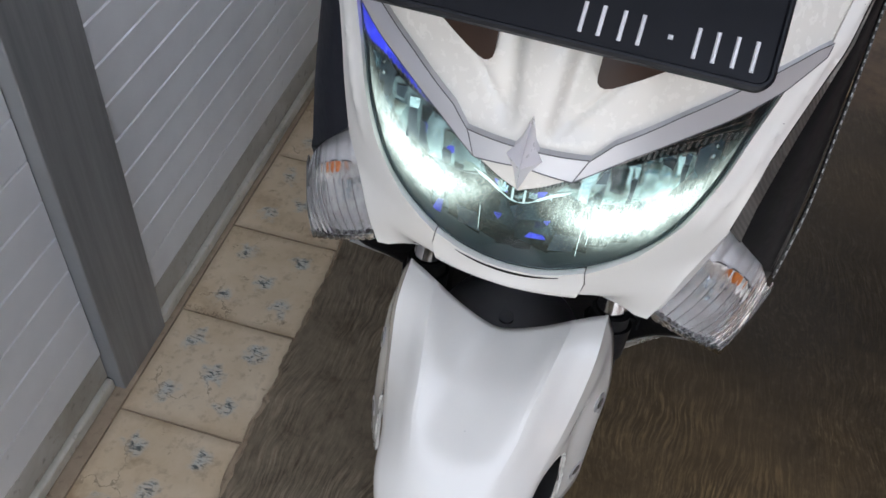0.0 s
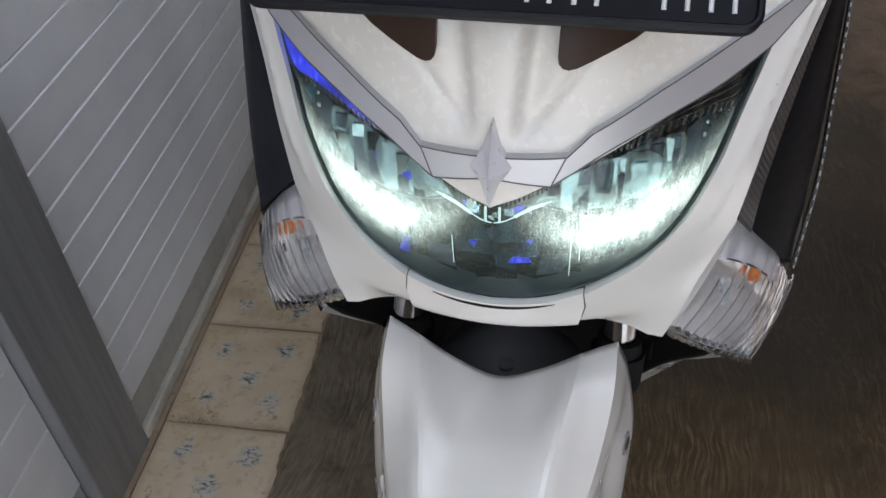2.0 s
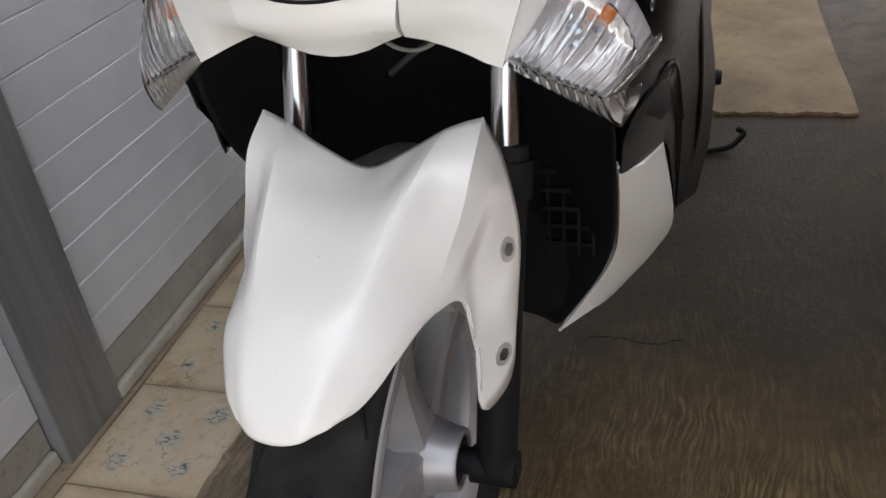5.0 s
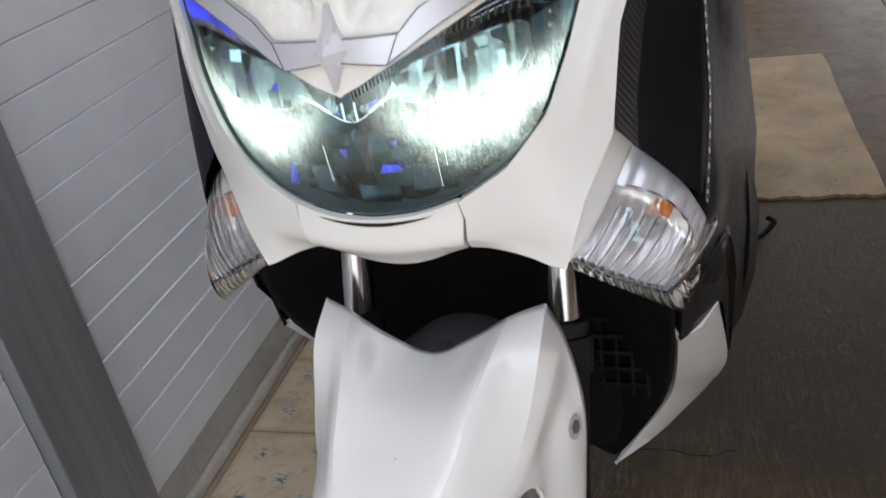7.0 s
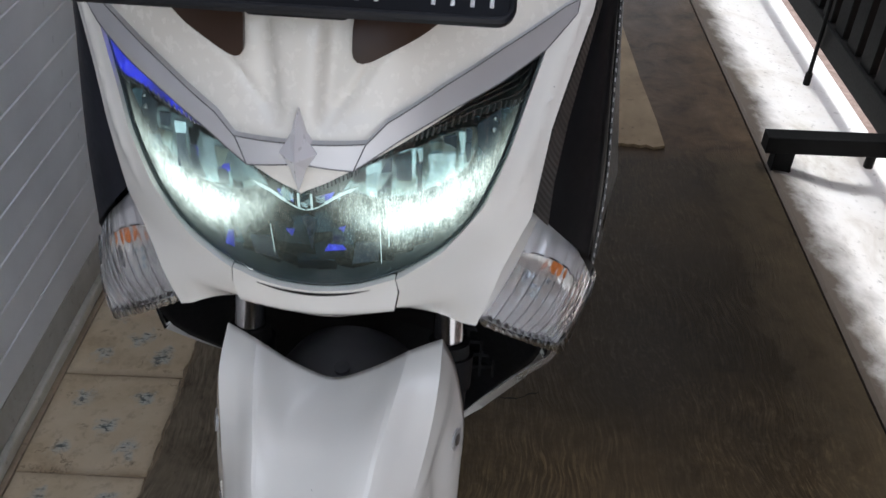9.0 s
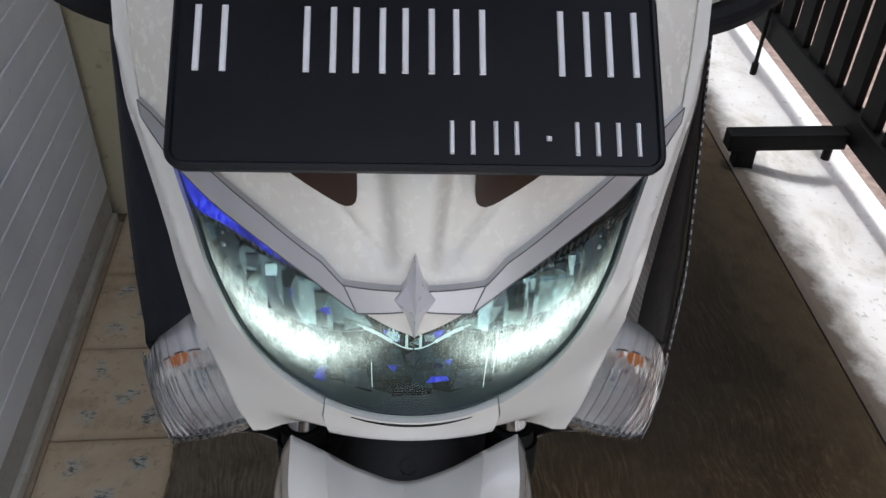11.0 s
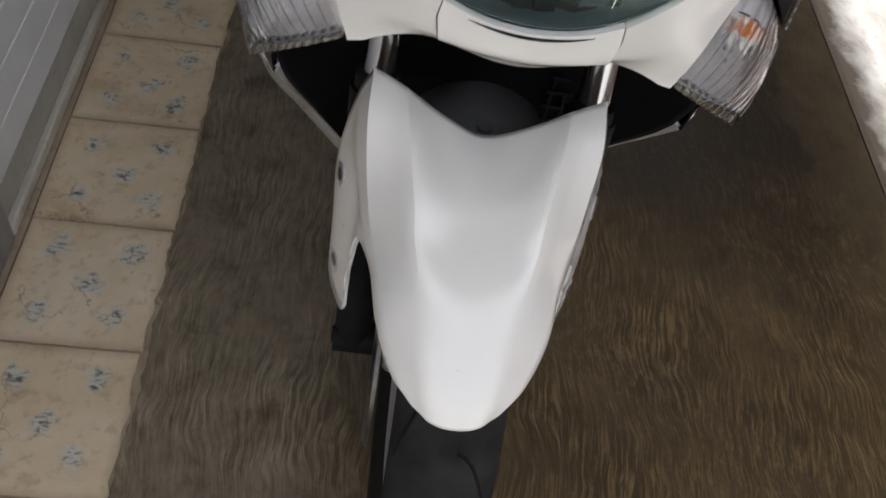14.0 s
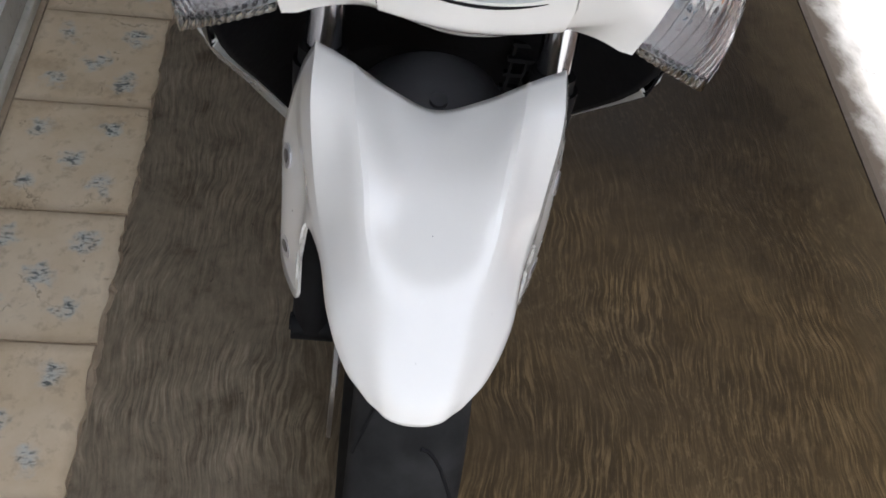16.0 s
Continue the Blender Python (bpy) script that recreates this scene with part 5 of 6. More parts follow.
def on_plate(u, v, w=0.0):
    return B0 + Vector((u, 0, 0)) + up * v + out * w


def rounded(w, h, r, n=6):
    pts = []
    for cx, cy, a0 in ((w - r, h - r, 0), (-w + r, h - r, 90), (-w + r, -h + r, 180), (w - r, -h + r, 270)):
        for k in range(n + 1):
            a = radians(a0 + 90 * k / n)
            pts.append((cx + r * math.cos(a), cy + r * math.sin(a)))
    return pts


bm = bmesh.new()
L = 0.104
rings = []
for w, h, r, d in ((0.1240, L / 2, 0.010, -0.003), (0.1245, L / 2, 0.010, 0.001), (0.1230, L / 2 - 0.0015, 0.009, 0.0028), (0.1215, L / 2 - 0.003, 0.007, 0.0030), (0.1205, L / 2 - 0.0042, 0.006, 0.0012)):
    rings.append([bm.verts.new(on_plate(x, y + L / 2, d)) for x, y in rounded(w, h, r)])
for a, b in zip(rings, rings[1:]):
    for k in range(len(a)):
        bm.faces.new((a[k], a[(k + 1) % len(a)], b[(k + 1) % len(b)], b[k]))
bm.faces.new(rings[0])
bm.faces.new(rings[-1])
plate = part("number_plate", bm, PLATE, scooter, "black number plate with raised rim and plain white bars")


def bar(u0, u1, v0, v1, name="bar"):
    bm = bmesh.new()
    p = [on_plate(u, v, 0.0) for u, v in ((u0, v0), (u1, v0), (u1, v1), (u0, v1))]
    i = 0.0012
    q = [on_plate(u, v, 0.0024) for u, v in ((u0 + i, v0 + i), (u1 - i, v0 + i), (u1 - i, v1 - i), (u0 + i, v1 - i))]
    a, b = [bm.verts.new(x) for x in p], [bm.verts.new(x) for x in q]
    for k in range(4):
        bm.faces.new((a[k], a[(k + 1) % 4], b[(k + 1) % 4], b[k]))
    bm.faces.new(b)
    bm.faces.new(a[::-1])
    part(name, bm, PLATEINK, plate, smooth=False)


for u in (-0.105, -0.050, -0.025, 0.000, 0.026, 0.080, 0.105):
    bar(u - 0.0090, u - 0.0044, 0.0510, 0.0885)
    bar(u + 0.0044, u + 0.0090, 0.0510, 0.0885)
for u in (0.022, 0.044, 0.085, 0.106):
    bar(u - 0.0070, u - 0.0034, 0.0085, 0.0275)
    bar(u + 0.0034, u + 0.0070, 0.0085, 0.0275)
bar(0.0635, 0.0675, 0.016, 0.020)

# handlebar covers at the sides of the nose
for side in (1, -1):
    bm = bmesh.new()
    rows = []
    for x, y, z, ry, rz in ((0.165, 0.165, 0.968, 0.030, 0.042), (0.20, 0.185, 0.965, 0.030, 0.034), (0.235, 0.205, 0.962, 0.028, 0.026), (0.262, 0.225, 0.960, 0.020, 0.018), (0.272, 0.232, 0.958, 0.008, 0.007)):
        rows.append([(side * x, y + ry * math.cos(a), z + rz * math.sin(a)) for a in [2 * math.pi * k / 16 for k in range(17)]])
    sheet(bm, rows)
    bmesh.ops.remove_doubles(bm, verts=bm.verts, dist=0.0001)
    cover = part("handle_cover", bm, WHITE, scooter, "white handlebar cover")
    bm = bmesh.new()
    tube(bm, curve([(side * 0.17, 0.150, 0.926), (side * 0.21, 0.168, 0.930), (side * 0.255, 0.205, 0.938), (side * 0.272, 0.225, 0.944)], 4), 0.010, 10)
    part("lever_guard", bm, BLACK, scooter, "black underside of the handlebar cover")

# front mudguard: a skin of stations from its back edge to its front
STN = [
    [(0, 0.0755, 0.5540), (0.0322, 0.0752, 0.5688), (0.0650, 0.0815, 0.5868), (0.0794, 0.0876, 0.5904), (0.0926, 0.0935, 0.5920), (0.1015, 0.0990, 0.5660), (0.1078, 0.1018, 0.5375), (0.1152, 0.0958, 0.4952), (0.1149, 0.0747, 0.4256)],
    [(0, 0.0450, 0.5530), (0.0300, 0.0460, 0.5612), (0.0605, 0.0490, 0.5805), (0.0758, 0.0532, 0.5766), (0.0925, 0.0577, 0.5740), (0.1000, 0.0650, 0.5450), (0.1025, 0.0680, 0.5210), (0.1085, 0.0610, 0.4680), (0.1100, 0.0439, 0.3696)],
    [(0, 0.0050, 0.5495), (0.0250, 0.0050, 0.5535), (0.0530, 0.0080, 0.5650), (0.0694, 0.0177, 0.5515), (0.0876, 0.0280, 0.5400), (0.0925, 0.0330, 0.5180), (0.0920, 0.0330, 0.5000), (0.0950, 0.0250, 0.4450), (0.0987, 0.0215, 0.3621)],
    [(0, -0.0120, 0.5456), (0.0240, -0.0120, 0.5482), (0.0495, -0.0100, 0.5565), (0.0668, 0, 0.5417), (0.0835, 0.0105, 0.5250), (0.0880, 0.0150, 0.5080), (0.0885, 0.0165, 0.4950), (0.0912, 0.0180, 0.4700), (0.0930, 0.0195, 0.4250)],
    [(0, -0.0330, 0.5390), (0.0220, -0.0330, 0.5402), (0.0465, -0.0310, 0.5435), (0.0634, -0.0183, 0.5280), (0.0785, -0.0060, 0.5090), (0.0820, -0.0010, 0.5030), (0.0845, 0.0030, 0.4960), (0.0860, 0.0060, 0.4880), (0.0868, 0.0082, 0.4817)],
    [(0, -0.0550, 0.5318), (0.0210, -0.0550, 0.5324), (0.0410, -0.0520, 0.5325), (0.0569, -0.0426, 0.5202), (0.0710, -0.0330, 0.5040), (0.0740, -0.0285, 0.4990), (0.0760, -0.0240, 0.4940), (0.0770, -0.0210, 0.4905), (0.0775, -0.0185, 0.4878)],
    [(0, -0.0830, 0.5188), (0.0190, -0.0830, 0.5184), (0.0345, -0.0810, 0.5163), (0.0488, -0.0772, 0.5087), (0.0612, -0.0740, 0.4980), (0.0635, -0.0730, 0.4945), (0.0650, -0.0725, 0.4905), (0.0657, -0.0720, 0.4875), (0.0660, -0.0720, 0.4855)],
    [(0, -0.1140, 0.4940), (0.0160, -0.1135, 0.4945), (0.0285, -0.1115, 0.4950), (0.0406, -0.1057, 0.4895), (0.0515, -0.1000, 0.4820), (0.0535, -0.0980, 0.4800), (0.0550, -0.0965, 0.4780), (0.0558, -0.0955, 0.4765), (0.0562, -0.0950, 0.4755)],
    [(0, -0.1320, 0.4755), (0.0130, -0.1315, 0.4760), (0.0240, -0.1285, 0.4770), (0.0340, -0.1217, 0.4760), (0.0430, -0.1155, 0.4735), (0.0455, -0.1125, 0.4725), (0.0470, -0.1105, 0.4715), (0.0478, -0.1092, 0.4710), (0.0480, -0.1085, 0.4705)],
    [(0, -0.1396, 0.4616), (0.0110, -0.1388, 0.4625), (0.0200, -0.1358, 0.4640), (0.0273, -0.1303, 0.4662), (0.0340, -0.1250, 0.4675), (0.0360, -0.1225, 0.4680), (0.0373, -0.1208, 0.4683), (0.0380, -0.1198, 0.4685), (0.0383, -0.1192, 0.4686)],
]
# how sharp the long folds are at each station
FOLD = {2: (0.55, 0.55, 0.45, 0.35, 0.2, 0.1, 0, 0, 0, 0), 3: (0.0, 0.7, 0.9, 0.7, 0.2, 0, 0, 0, 0, 0), 4: (1.0, 1.0, 1.0, 1.0, 0.9, 0.7, 0.5, 0.3, 0.1, 0), 5: (0, 0.7, 1.0, 0.8, 0, 0, 0, 0, 0, 0), 6: (0.3, 0.9, 1.0, 0.8, 0.2, 0, 0, 0, 0, 0)}


def span(p, q, m0, m1, t):
    return (2 * t ** 3 - 3 * t * t + 1) * p + (t ** 3 - 2 * t * t + t) * m0 + (3 * t * t - 2 * t ** 3) * q + (t ** 3 - t * t) * m1


def lengthwise(col, steps):
    """A smooth line through the column's points, eased by the distance between them."""
    pts = [Vector(p) for p in col]
    ds = [max((b - a).length, 1e-5) for a, b in zip(pts, pts[1:])]
    tan = []
    for i in range(len(pts)):
        if 0 < i < len(pts) - 1:
            tan.append(((pts[i] - pts[i - 1]) / ds[i - 1] * ds[i] + (pts[i + 1] - pts[i]) / ds[i] * ds[i - 1]) / (ds[i] + ds[i - 1]))
        else:
            tan.append((pts[1] - pts[0]) / ds[0] if i == 0 else (pts[-1] - pts[-2]) / ds[-1])
    out = []
    for i, d in enumerate(ds):
        out += [span(pts[i], pts[i + 1], tan[i] * d, tan[i + 1] * d, k / steps) for k in range(steps)]
    return out + [pts[-1]]


def across(row, sharp, steps):
    """From the centre line to the edge, folded where sharp says so."""
    pts = [Vector((-row[1].x, row[1].y, row[1].z))] + row
    n = len(pts)
    out = []
    for i in range(1, n - 1):
        a, b = pts[i], pts[i + 1]
        d = b - a

        def bend(k, one_sided):
            if k >= n - 1:
                return one_sided
            u, v = (pts[k] - pts[k - 1]).length, (pts[k + 1] - pts[k]).length
            mid = ((pts[k] - pts[k - 1]) / max(u, 1e-5) * v + (pts[k + 1] - pts[k]) / max(v, 1e-5) * u) / (u + v) * d.length
            return mid.lerp(one_sided, sharp.get(k - 1, 0.0))

        m0, m1 = bend(i, d), bend(i + 1, d)
        out += [span(a, b, m0, m1, k / steps) for k in range(steps)]
    return out + [pts[-1]]


bm = bmesh.new()
LS, AS = 6, 6
cols = [lengthwise([r[j] for r in STN], LS) for j in range(9)]
rows = []
for i in range(len(cols[0])):
    f = i / LS
    k = min(int(f), len(STN) - 2)
    sharp = {j: c[k] + (c[k + 1] - c[k]) * (f - k) for j, c in FOLD.items()}
    half = across([c[i] for c in cols], sharp, AS)
    rows.append([(-p.x - 0.0035, p.y, p.z) for p in half[:0:-1]] + [(p.x - 0.0035, p.y, p.z) for p in half])
sheet(bm, rows)
fender = part("front_fender", bm, WHITE, scooter, "pearl white front mudguard with a V-shaped back edge", angle=11)
_rd = fender.modifiers.new("ridge", "BEVEL")
_rd.width, _rd.segments, _rd.limit_method, _rd.angle_limit = 0.0008, 2, "ANGLE", radians(13)
_md = fender.modifiers.new("wall", "SOLIDIFY")
_md.thickness, _md.offset = 0.003, -1.0
for side in (1, -1):
    for by, bz in ((0.073, 0.488), (0.046, 0.403)):
        near = min((p for row in rows for p in row if p[0] * side > 0.08), key=lambda p: (p[1] - by) ** 2 + (p[2] - bz) ** 2)
        i0, j0 = next((i, j) for i, row in enumerate(rows) for j, p in enumerate(row) if p == near)
        i0, j0 = min(max(i0, 1), len(rows) - 2), min(max(j0, 1), len(rows[0]) - 2)
        du, dv = Vector(rows[i0 + 1][j0]) - Vector(rows[i0 - 1][j0]), Vector(rows[i0][j0 + 1]) - Vector(rows[i0][j0 - 1])
        nrm = du.cross(dv).normalized()
        nrm = nrm if nrm.x * side > 0 else -nrm
        c = Vector((near[0], by, bz))
        bm = bmesh.new()
        rod(bm, c - nrm * 0.006, c + nrm * 0.0005, 0.0104, n=24)
        part("bolt_cup", bm, ALLOY, fender, "recessed bolt on the mudguard's side")
        bm = bmesh.new()
        rod(bm, c - nrm * 0.003, c + nrm * 0.0012, 0.0060, n=6)
        part("bolt", bm, STEEL, fender)
bm = bmesh.new()
rows = []
for y, z, w in ((0.066, 0.540, 0.085), (0.10, 0.541, 0.085), (0.135, 0.539, 0.080), (0.165, 0.532, 0.070), (0.19, 0.50, 0.06)):
    rows.append([(w * math.sin(a), y, z - 0.075 * (1 - math.cos(a))) for a in [radians(-75 + 150 * k / 14) for k in range(15)]])
sheet(bm, rows)
bmesh.ops.recalc_face_normals(bm, faces=bm.faces)
bmesh.ops.solidify(bm, geom=bm.faces[:], thickness=0.003)
part("inner_fender", bm, MIDPLASTIC, scooter, "dark grey inner mudguard")
bm = bmesh.new()
rod(bm, (0, 0.098, 0.538), (0, 0.097, 0.545), 0.007, n=20)
part("fender_bolt", bm, GREYPLASTIC, scooter)

# front wheel
AXLE = Vector((0, 0.062, 0.255))
wm = Matrix.Translation(AXLE)
bm = bmesh.new()
RIM = [(0.150, 0.0), (0.152, 0.010), (0.160, 0.020), (0.170, 0.0245), (0.1765, 0.0270), (0.1785, 0.0295), (0.1765, 0.0320), (0.168, 0.0308), (0.156, 0.0290), (0.144, 0.020), (0.141, 0.0)]
lathe(bm, RIM + [(q, -x) for q, x in RIM[-2:0:-1]], 72, wm, close=True)
wheel = part("front_wheel", bm, RIMPAINT, scooter, "light grey cast front wheel")
bm = bmesh.new()
TREAD_X, TREAD_R = [0.0, 0.018, 0.032, 0.040, 0.0445, 0.0455], [0.2510, 0.2495, 0.2460, 0.2410, 0.2340, 0.2270]
half = list(zip(TREAD_R, TREAD_X)) + [(0.216, 0.0430), (0.204, 0.0382), (0.192, 0.0345), (0.181, 0.0308), (0.172, 0.0275)]
lathe(bm, half[::-1] + [(q, -x) for q, x in half[1:]], 96, wm, close=True)
tyre = part("tyre", bm, RUBBER, wheel, "worn black tyre with curved grooves")
for k in range(14):
    for side in (1, -1):
        bm = bmesh.new()
        pts = []
        for i in range(7):
            s = i / 6
            w = 0.008 + 0.034 * s
            t = 2 * math.pi * (k + (0.5 if side > 0 else 0)) / 14 + 0.28 * s * s
            r = float(np.interp(w, TREAD_X, TREAD_R))
            pts.append(AXLE + Vector((side * w, r * math.cos(t), r * math.sin(t))))
        tube(bm, pts, 0.0018, 5)
        part("groove", bm, BLACK, tyre, smooth=False)
bm = bmesh.new()
lathe(bm, [(0.0, -0.052), (0.030, -0.052), (0.034, -0.048), (0.040, -0.02), (0.046, 0.0), (0.043, 0.015), (0.036, 0.030), (0.0315, 0.042), (0.0300, 0.0525), (0.0288, 0.054), (0.025, 0.054), (0.0245, 0.049), (0.0, 0.049)], 40, wm)
part("hub", bm, ALLOY, wheel, "cast grey hub")
bm = bmesh.new()
lathe(bm, [(0.0, 0.0495), (0.0240, 0.0495), (0.0235, 0.051), (0.013, 0.0515), (0.013, 0.072), (0.0, 0.072)], 28, wm)
part("hub_seal", bm, BLACK, wheel, "black seal and axle sleeve")
for k in range(5):
    bm = bmesh.new()
    ang = 2 * math.pi * k / 5 + 0.12
    rows = []
    for r, w, h in ((0.026, 0.030, 0.030), (0.05, 0.021, 0.024), (0.09, 0.017, 0.019), (0.125, 0.019, 0.020), (0.150, 0.030, 0.024)):
        ring = []
        for a in [2 * math.pi * i / 12 for i in range(13)]:
            ring.append(wm @ (Matrix.Rotation(ang, 4, "X") @ Vector((h * math.copysign(abs(math.cos(a)) ** 0.55, math.cos(a)), w * math.copysign(abs(math.sin(a)) ** 0.55, math.sin(a)), r))))
        rows.append(ring)
    sheet(bm, rows)
    part("spoke", bm, ALLOY, wheel, "grey cast spoke")
# drilled brake disc on the scooter's other side, with its caliper
bm = bmesh.new()
rad = [0.062, 0.076, 0.079, 0.084, 0.090, 0.095, 0.101, 0.106, 0.113]
n = 96
grid = [[AXLE + Vector((-0.062, r * math.cos(2 * math.pi * k / n), r * math.sin(2 * math.pi * k / n))) for k in range(n)] for r in rad]
vv = [[bm.verts.new(p) for p in row] for row in grid]
for i in range(len(rad) - 1):
    for k in range(n):
        hole = (i == 1 and k % 8 in (0, 3)) or (i == 3 and k % 8 in (2, 5)) or (i == 5 and k % 8 in (1, 6)) or (i == 6 and k % 8 == 4)
        if not hole:
            bm.faces.new((vv[i][k], vv[i][(k + 1) % n], vv[i + 1][(k + 1) % n], vv[i + 1][k]))
g = bmesh.ops.extrude_face_region(bm, geom=bm.faces[:], use_keep_orig=True)
bmesh.ops.translate(bm, vec=(0.004, 0, 0), verts=[v for v in g["geom"] if isinstance(v, bmesh.types.BMVert)])
disc = part("brake_disc", bm, STEEL, wheel, "drilled steel brake disc", smooth=False)
for k in range(5):
    bm = bmesh.new()
    m = wm @ Matrix.Rotation(2 * math.pi * k / 5, 4, "X")
    box(bm, (-0.061, -0.009, 0.028), (-0.055, 0.009, 0.068), m)
    part("disc_carrier", bm, STEEL, wheel, bevel=0.002)

# fork
for side in (1, -1):
    lo, mid, top = Vector((side * 0.086, 0.060, 0.255)), Vector((side * 0.093, 0.138, 0.545)), Vector((side * 0.092, 0.185, 0.70))
    bm = bmesh.new()
    rod(bm, mid.lerp(lo, 0.05), lo, 0.020, 0.019, 24)
    rod(bm, lo.lerp(mid, 0.86), lo.lerp(mid, 0.97), 0.0235, n=24)
    rod(bm, lo + Vector((-side * 0.022, 0, 0)), lo + Vector((side * 0.020, 0, 0)), 0.018, n=20)
    leg = part("fork_leg", bm, BLACK, scooter, "black lower fork leg")
    bm = bmesh.new()
    rod(bm, mid.lerp(lo, 0.08), top, 0.0145, n=28)
    part("fork_tube", bm, CHROME, leg, "polished chrome fork tube")
    bm = bmesh.new()
    rod(bm, lo.lerp(mid, 0.93), lo.lerp(mid, 1.01), 0.021, 0.019, 24)
    part("dust_seal", bm, RUBBER, leg)
    bm = bmesh.new()
    rod(bm, lo + Vector((side * 0.018, 0, 0)), lo + Vector((side * 0.0225, 0, 0)), 0.009, n=6)
    part("axle_nut", bm, BLACK, leg)
bm = bmesh.new()
box(bm, (-0.098, 0.085, 0.31), (-0.060, 0.135, 0.40))
box(bm, (-0.118, 0.10, 0.33), (-0.095, 0.15, 0.38))
rod(bm, (-0.120, 0.12, 0.345), (-0.100, 0.12, 0.345), 0.009, n=12)
rod(bm, (-0.119, 0.13, 0.375), (-0.100, 0.13, 0.375), 0.007, n=12)
part("brake_caliper", bm, GLOSSBLACK, scooter, "black brake caliper", bevel=0.004)
bm = bmesh.new()
tube(bm, curve([(-0.108, 0.14, 0.37), (-0.106, 0.155, 0.43), (-0.104, 0.17, 0.50), (-0.102, 0.19, 0.58), (-0.095, 0.21, 0.66)], 5), 0.0042, 8)
part("brake_hose", bm, BLACK, scooter)

# dark underside between the fork and the body
bm = bmesh.new()
rows = []
for z, w, ye, depth in ((0.70, 0.150, 0.110, 0.06), (0.64, 0.172, 0.118, 0.09), (0.58, 0.186, 0.135, 0.12), (0.515, 0.183, 0.160, 0.12), (0.439, 0.177, 0.221, 0.10), (0.36, 0.167, 0.284, 0.07), (0.306, 0.150, 0.313, 0.05), (0.261, 0.128, 0.330, 0.04), (0.205, 0.094, 0.336, 0.03), (0.17, 0.08, 0.40, 0.02)):
    rows.append([(w * f, ye + depth * (1 - abs(f) ** 3), z) for f in [-1 + k / 8 for k in range(17)]])
sheet(bm, rows)
bmesh.ops.recalc_face_normals(bm, faces=bm.faces)
bmesh.ops.solidify(bm, geom=bm.faces[:], thickness=0.004)
part("leg_shield_front", bm, BLACK, scooter, "matt black front of the leg shield", subsurf=1)
bm = bmesh.new()
for k in range(5):
    box(bm, (0.088, 0.290 + 0.004 * k, 0.440 - 0.024 * k), (0.150, 0.296 + 0.004 * k, 0.445 - 0.024 * k))
for k in range(4):
    box(bm, (0.092 + 0.016 * k, 0.298, 0.338), (0.095 + 0.016 * k, 0.306, 0.443))
part("radiator_grille", bm, BLACK, scooter, smooth=False)
bm = bmesh.new()
tube(bm, [(0.020 + 0.026 * math.cos(t), 0.14, 0.645 + 0.019 * math.sin(t)) for t in [math.pi + math.pi * k / 16 for k in range(17)]], 0.0019, 8)
part("wire_loop", bm, CABLE, scooter, "thin grey wire loop under the chin")
bm = bmesh.new()
tube(bm, curve([(-0.03, 0.215, 0.575), (0.0, 0.205, 0.60), (0.04, 0.20, 0.625), (0.075, 0.20, 0.65)], 5), 0.003, 8)
part("wiring", bm, GREYPLASTIC, scooter, "dark cable behind the fork")
bm = bmesh.new()
rod(bm, (0.190, 1.093, 0.221), (0.245, 1.093, 0.221), 0.009, n=16)
rod(bm, (0.243, 1.093, 0.221), (0.257, 1.093, 0.221), 0.016, 0.013, 16)
part("side_knob", bm, FLANK, scooter, "small black peg behind the footboard")

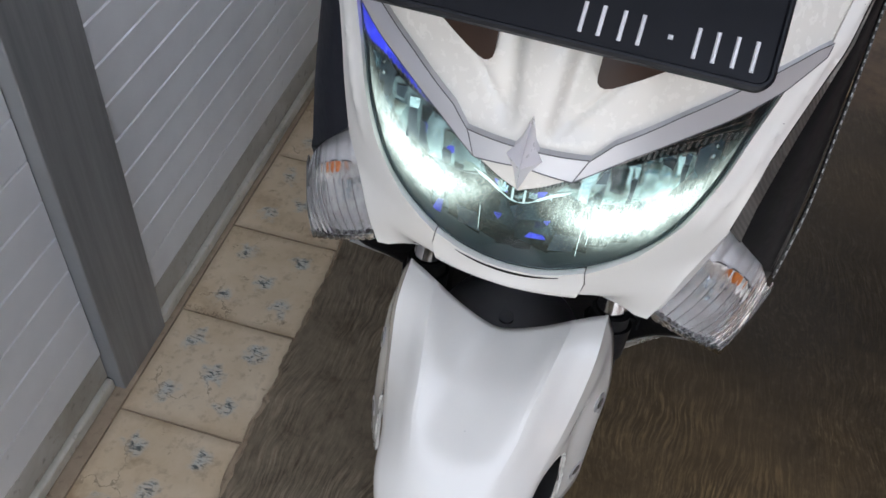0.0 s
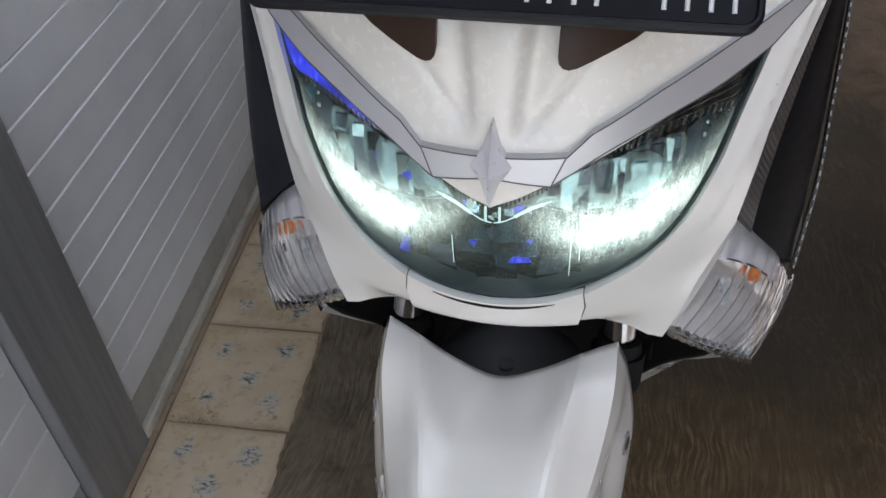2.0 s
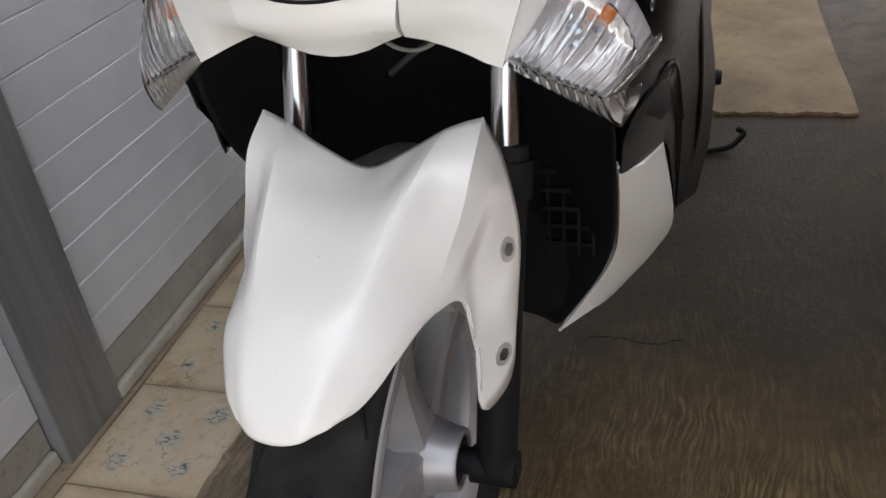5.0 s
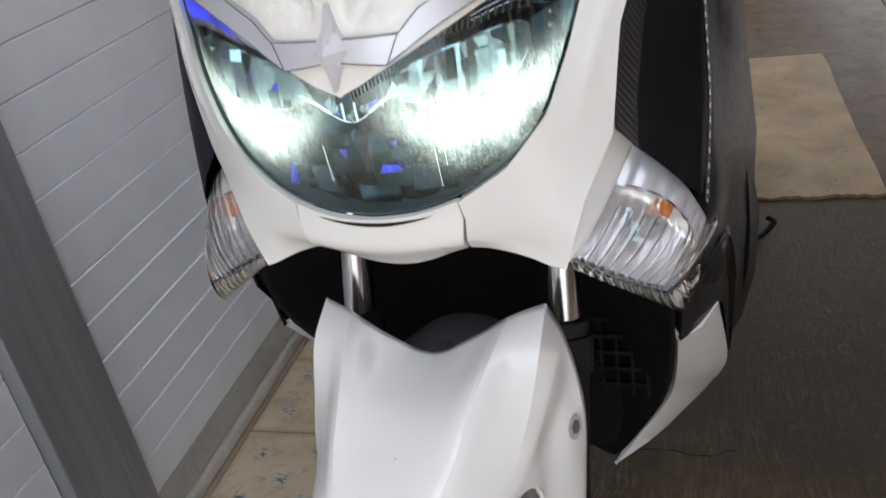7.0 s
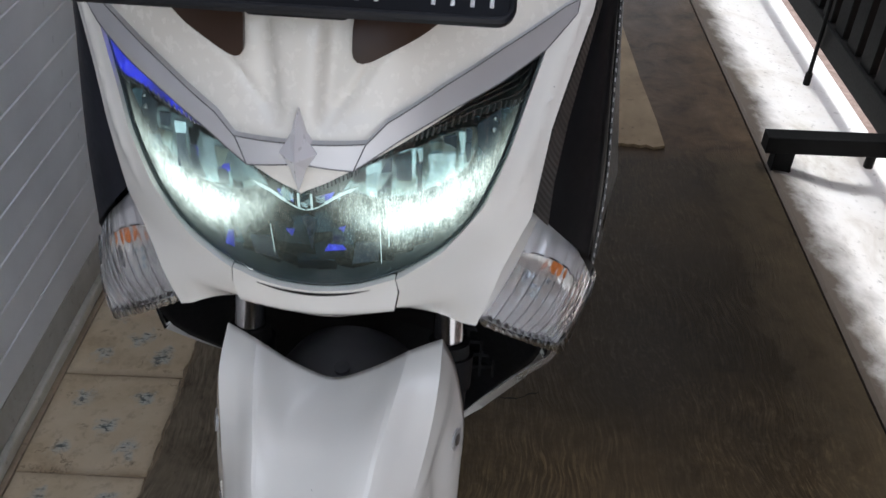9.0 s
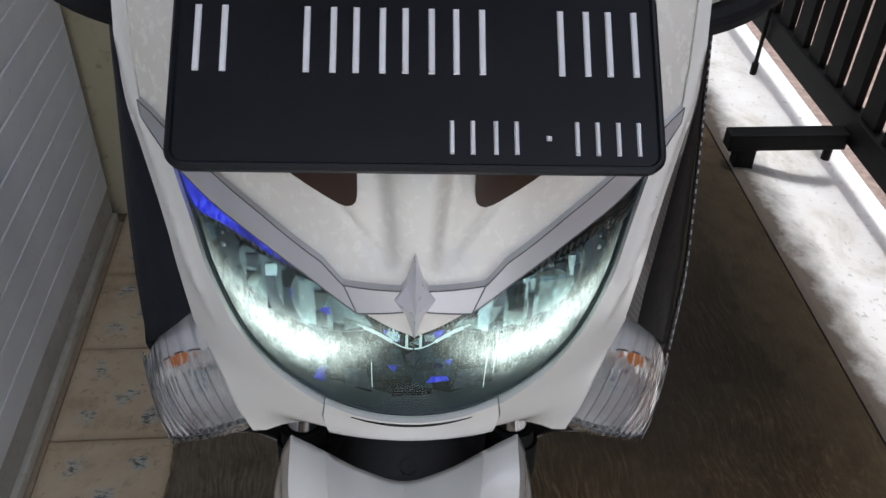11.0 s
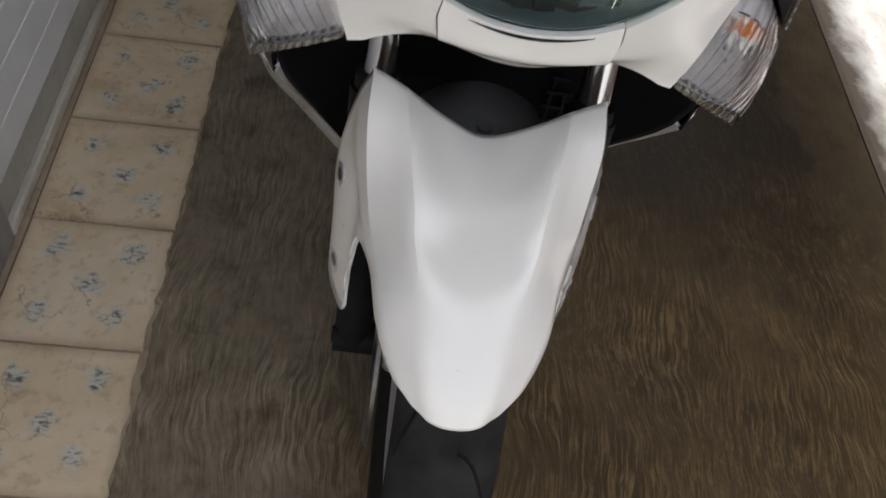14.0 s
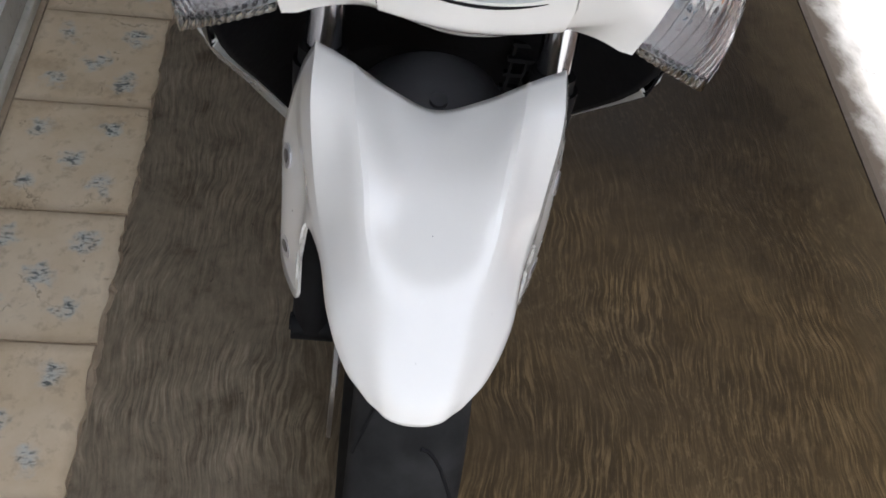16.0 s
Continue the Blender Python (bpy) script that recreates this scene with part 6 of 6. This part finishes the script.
# lower white blades and the black flanks behind them
SH_OUT = [(0.214, 0.215, 0.517), (0.2215, 0.308, 0.388), (0.202, 0.344, 0.323), (0.174, 0.355, 0.275), (0.149, 0.357, 0.240), (0.125, 0.348, 0.222), (0.0945, 0.3365, 0.2005)]
SH_IN = [(0.183, 0.158, 0.515), (0.177, 0.219, 0.439), (0.167, 0.282, 0.360), (0.150, 0.311, 0.306), (0.128, 0.328, 0.261), (0.113, 0.336, 0.230), (0.0938, 0.3355, 0.2010)]
for side in (1, -1):
    bm = bmesh.new()
    rows = []
    for k, (o, i) in enumerate(zip(curve(SH_OUT, 5), curve(SH_IN, 5))):
        o, i = Vector(o), Vector(i)
        e = min(1.0, (30 - k) / 8)
        m = i.lerp(o, 0.5) + e * Vector((0.003, -0.004, -0.003))
        rows.append([(side * p.x, p.y, p.z) for p in (i + e * Vector((-0.006, 0.012, 0.004)), i, m, o, o + e * Vector((-0.012, 0.02, 0.004)))])
    sheet(bm, rows)
    bmesh.ops.recalc_face_normals(bm, faces=bm.faces)
    bmesh.ops.solidify(bm, geom=bm.faces[:], thickness=0.003)
    part("lower_blade", bm, WHITE, scooter, "pearl white lower leg shield blade")
    bm = bmesh.new()
    rows = []
    for x, y, z in OUTER[::-1][:-1]:
        rows.append([(side * (x - 0.012), y + 0.012, z), (side * (x - 0.003), y + 0.02, z), (side * (x + 0.004), y + 0.06, z - 0.01), (side * (x + 0.008), y + 0.085, z - 0.012), (side * (x + 0.024 + 0.06 * max(0, 0.80 - z)), y + 0.17, z - 0.02), (side * (x + 0.018), y + 0.33, z - 0.04)])
    for (x, y, z), q in zip(((0.186, 0.118, 0.668), (0.192, 0.112, 0.625), (0.186, 0.145, 0.565), (0.186, 0.166, 0.518)), ((0.207, 0.124, 0.664), (0.206, 0.142, 0.61), (0.212, 0.185, 0.56), (0.214, 0.224, 0.517))):
        rows.append([(side * x, y + 0.003, z), (side * q[0], q[1] + 0.003, q[2]), (side * (q[0] + 0.014), q[1] + 0.05, q[2] - 0.01), (side * (q[0] + 0.016), q[1] + 0.075, q[2] - 0.015), (side * (q[0] + 0.038), q[1] + 0.17, q[2] - 0.02), (side * (q[0] + 0.030), q[1] + 0.33, q[2] - 0.04)])
    rows.append([(side * 0.216, 0.262, 0.452), (side * 0.217, 0.266, 0.452), (side * 0.228, 0.31, 0.44), (side * 0.230, 0.34, 0.43), (side * 0.250, 0.44, 0.41), (side * 0.240, 0.58, 0.39)])
    rows.append([(side * 0.2195, 0.312, 0.388), (side * 0.2205, 0.314, 0.388), (side * 0.222, 0.37, 0.365), (side * 0.224, 0.40, 0.35), (side * 0.238, 0.50, 0.31), (side * 0.22, 0.62, 0.30)])
    sheet(bm, rows)
    bmesh.ops.recalc_face_normals(bm, faces=bm.faces)
    bmesh.ops.solidify(bm, geom=bm.faces[:], thickness=0.003)
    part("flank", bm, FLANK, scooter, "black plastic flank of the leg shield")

# satin panel between the turn signal and the lower blade, with a rolled upper lip
PAN_TOP = [(0.1925, 0.1450, 0.5660), (0.2080, 0.1600, 0.5910), (0.2225, 0.1900, 0.5980), (0.2282, 0.2320, 0.5330), (0.2245, 0.2980, 0.4060)]
PAN_LOW = [(0.1845, 0.1570, 0.5150), (0.1990, 0.1850, 0.5120), (0.2155, 0.2230, 0.5130), (0.2205, 0.2590, 0.4600), (0.2235, 0.3030, 0.3930)]
for side in (1, -1):
    bm = bmesh.new()
    rows = []
    for p, q in zip(curve(PAN_TOP, 6), curve(PAN_LOW, 6)):
        p, q = Vector(p), Vector(q)
        rows.append([(side * v.x, v.y, v.z) for v in (p + Vector((-0.004, 0.030, 0.004)), p + Vector((0, 0.004, 0.001)), p, p.lerp(q, 0.35) + Vector((-0.003, 0.003, 0)), p.lerp(q, 0.7) + Vector((-0.001, 0.001, 0)), q, q + Vector((-0.004, 0.008, 0)))])
    sheet(bm, rows)
    thicken(bm, 0.002)
    panel_ob = part("flank_panel", bm, SATIN, scooter, "satin black panel above the white blade", angle=50)
    bm = bmesh.new()
    tube(bm, [(side * p[0], p[1] + 0.001, p[2]) for p in curve(PAN_TOP[:4], 6)], 0.0016, 8)
    part("panel_lip", bm, SATIN, panel_ob, "rolled lip of the panel")
    bm = bmesh.new()
    tube(bm, [(side * x, y, z) for x, y, z in curve([(0.2345, 0.262, 0.640), (0.2395, 0.300, 0.560), (0.2395, 0.345, 0.480), (0.2330, 0.380, 0.410)], 6)], 0.0022, 8)
    part("flank_seam", bm, SATIN, scooter, "rolled seam down the black flank")

# the rest of the body behind the leg shield
bm = bmesh.new()
rows = []
for y, w, z0, z1 in ((0.34, 0.17, 0.22, 0.95), (0.45, 0.205, 0.20, 0.84), (0.55, 0.215, 0.20, 0.60), (0.75, 0.215, 0.22, 0.58), (0.90, 0.20, 0.26, 0.70), (1.05, 0.17, 0.34, 0.74), (1.30, 0.15, 0.46, 0.78), (1.55, 0.10, 0.60, 0.80), (1.66, 0.05, 0.68, 0.78)):
    rows.append([(w * math.copysign(abs(math.cos(a)) ** 0.5, math.cos(a)), y, (z0 + z1) / 2 + (z1 - z0) / 2 * math.copysign(abs(math.sin(a)) ** 0.6, math.sin(a))) for a in [2 * math.pi * k / 24 for k in range(25)]])
vs = sheet(bm, rows)
bm.faces.new(vs[0][:-1])
bm.faces.new(vs[-1][:-1])
bmesh.ops.remove_doubles(bm, verts=bm.verts, dist=0.0001)
part("body_shell", bm, BLACK, scooter, "black body behind the leg shield")
bm = bmesh.new()
rows = []
for y, w, z in ((0.86, 0.05, 0.70), (0.92, 0.11, 0.755), (1.10, 0.145, 0.765), (1.25, 0.15, 0.79), (1.42, 0.13, 0.835), (1.60, 0.09, 0.84), (1.66, 0.04, 0.82)):
    rows.append([(w * math.cos(t), y, z + 0.045 * math.sin(t)) for t in [2 * math.pi * k / 20 for k in range(21)]])
sheet(bm, rows)
bmesh.ops.remove_doubles(bm, verts=bm.verts, dist=0.0001)
part("seat", bm, SKIRT, scooter, "black vinyl seat")

bm = bmesh.new()
rm = Matrix.Translation((0, 1.40, 0.252))
lathe(bm, [(0.197 + 0.054 * math.cos(radians(-112 + 224 * k / 16)), 0.062 * math.sin(radians(-112 + 224 * k / 16))) for k in range(17)] + [(0.172, 0.040), (0.172, -0.040)], 64, rm, close=True)
rear = part("rear_wheel", bm, RUBBER, scooter, "black rear tyre")
bm = bmesh.new()
lathe(bm, [(0.0, -0.06), (0.05, -0.06), (0.08, -0.02), (0.165, -0.035), (0.174, -0.041), (0.174, 0.041), (0.165, 0.035), (0.08, 0.02), (0.05, 0.06), (0.0, 0.06)], 48, rm)
part("rim", bm, RIMPAINT, rear, "light grey rear rim")
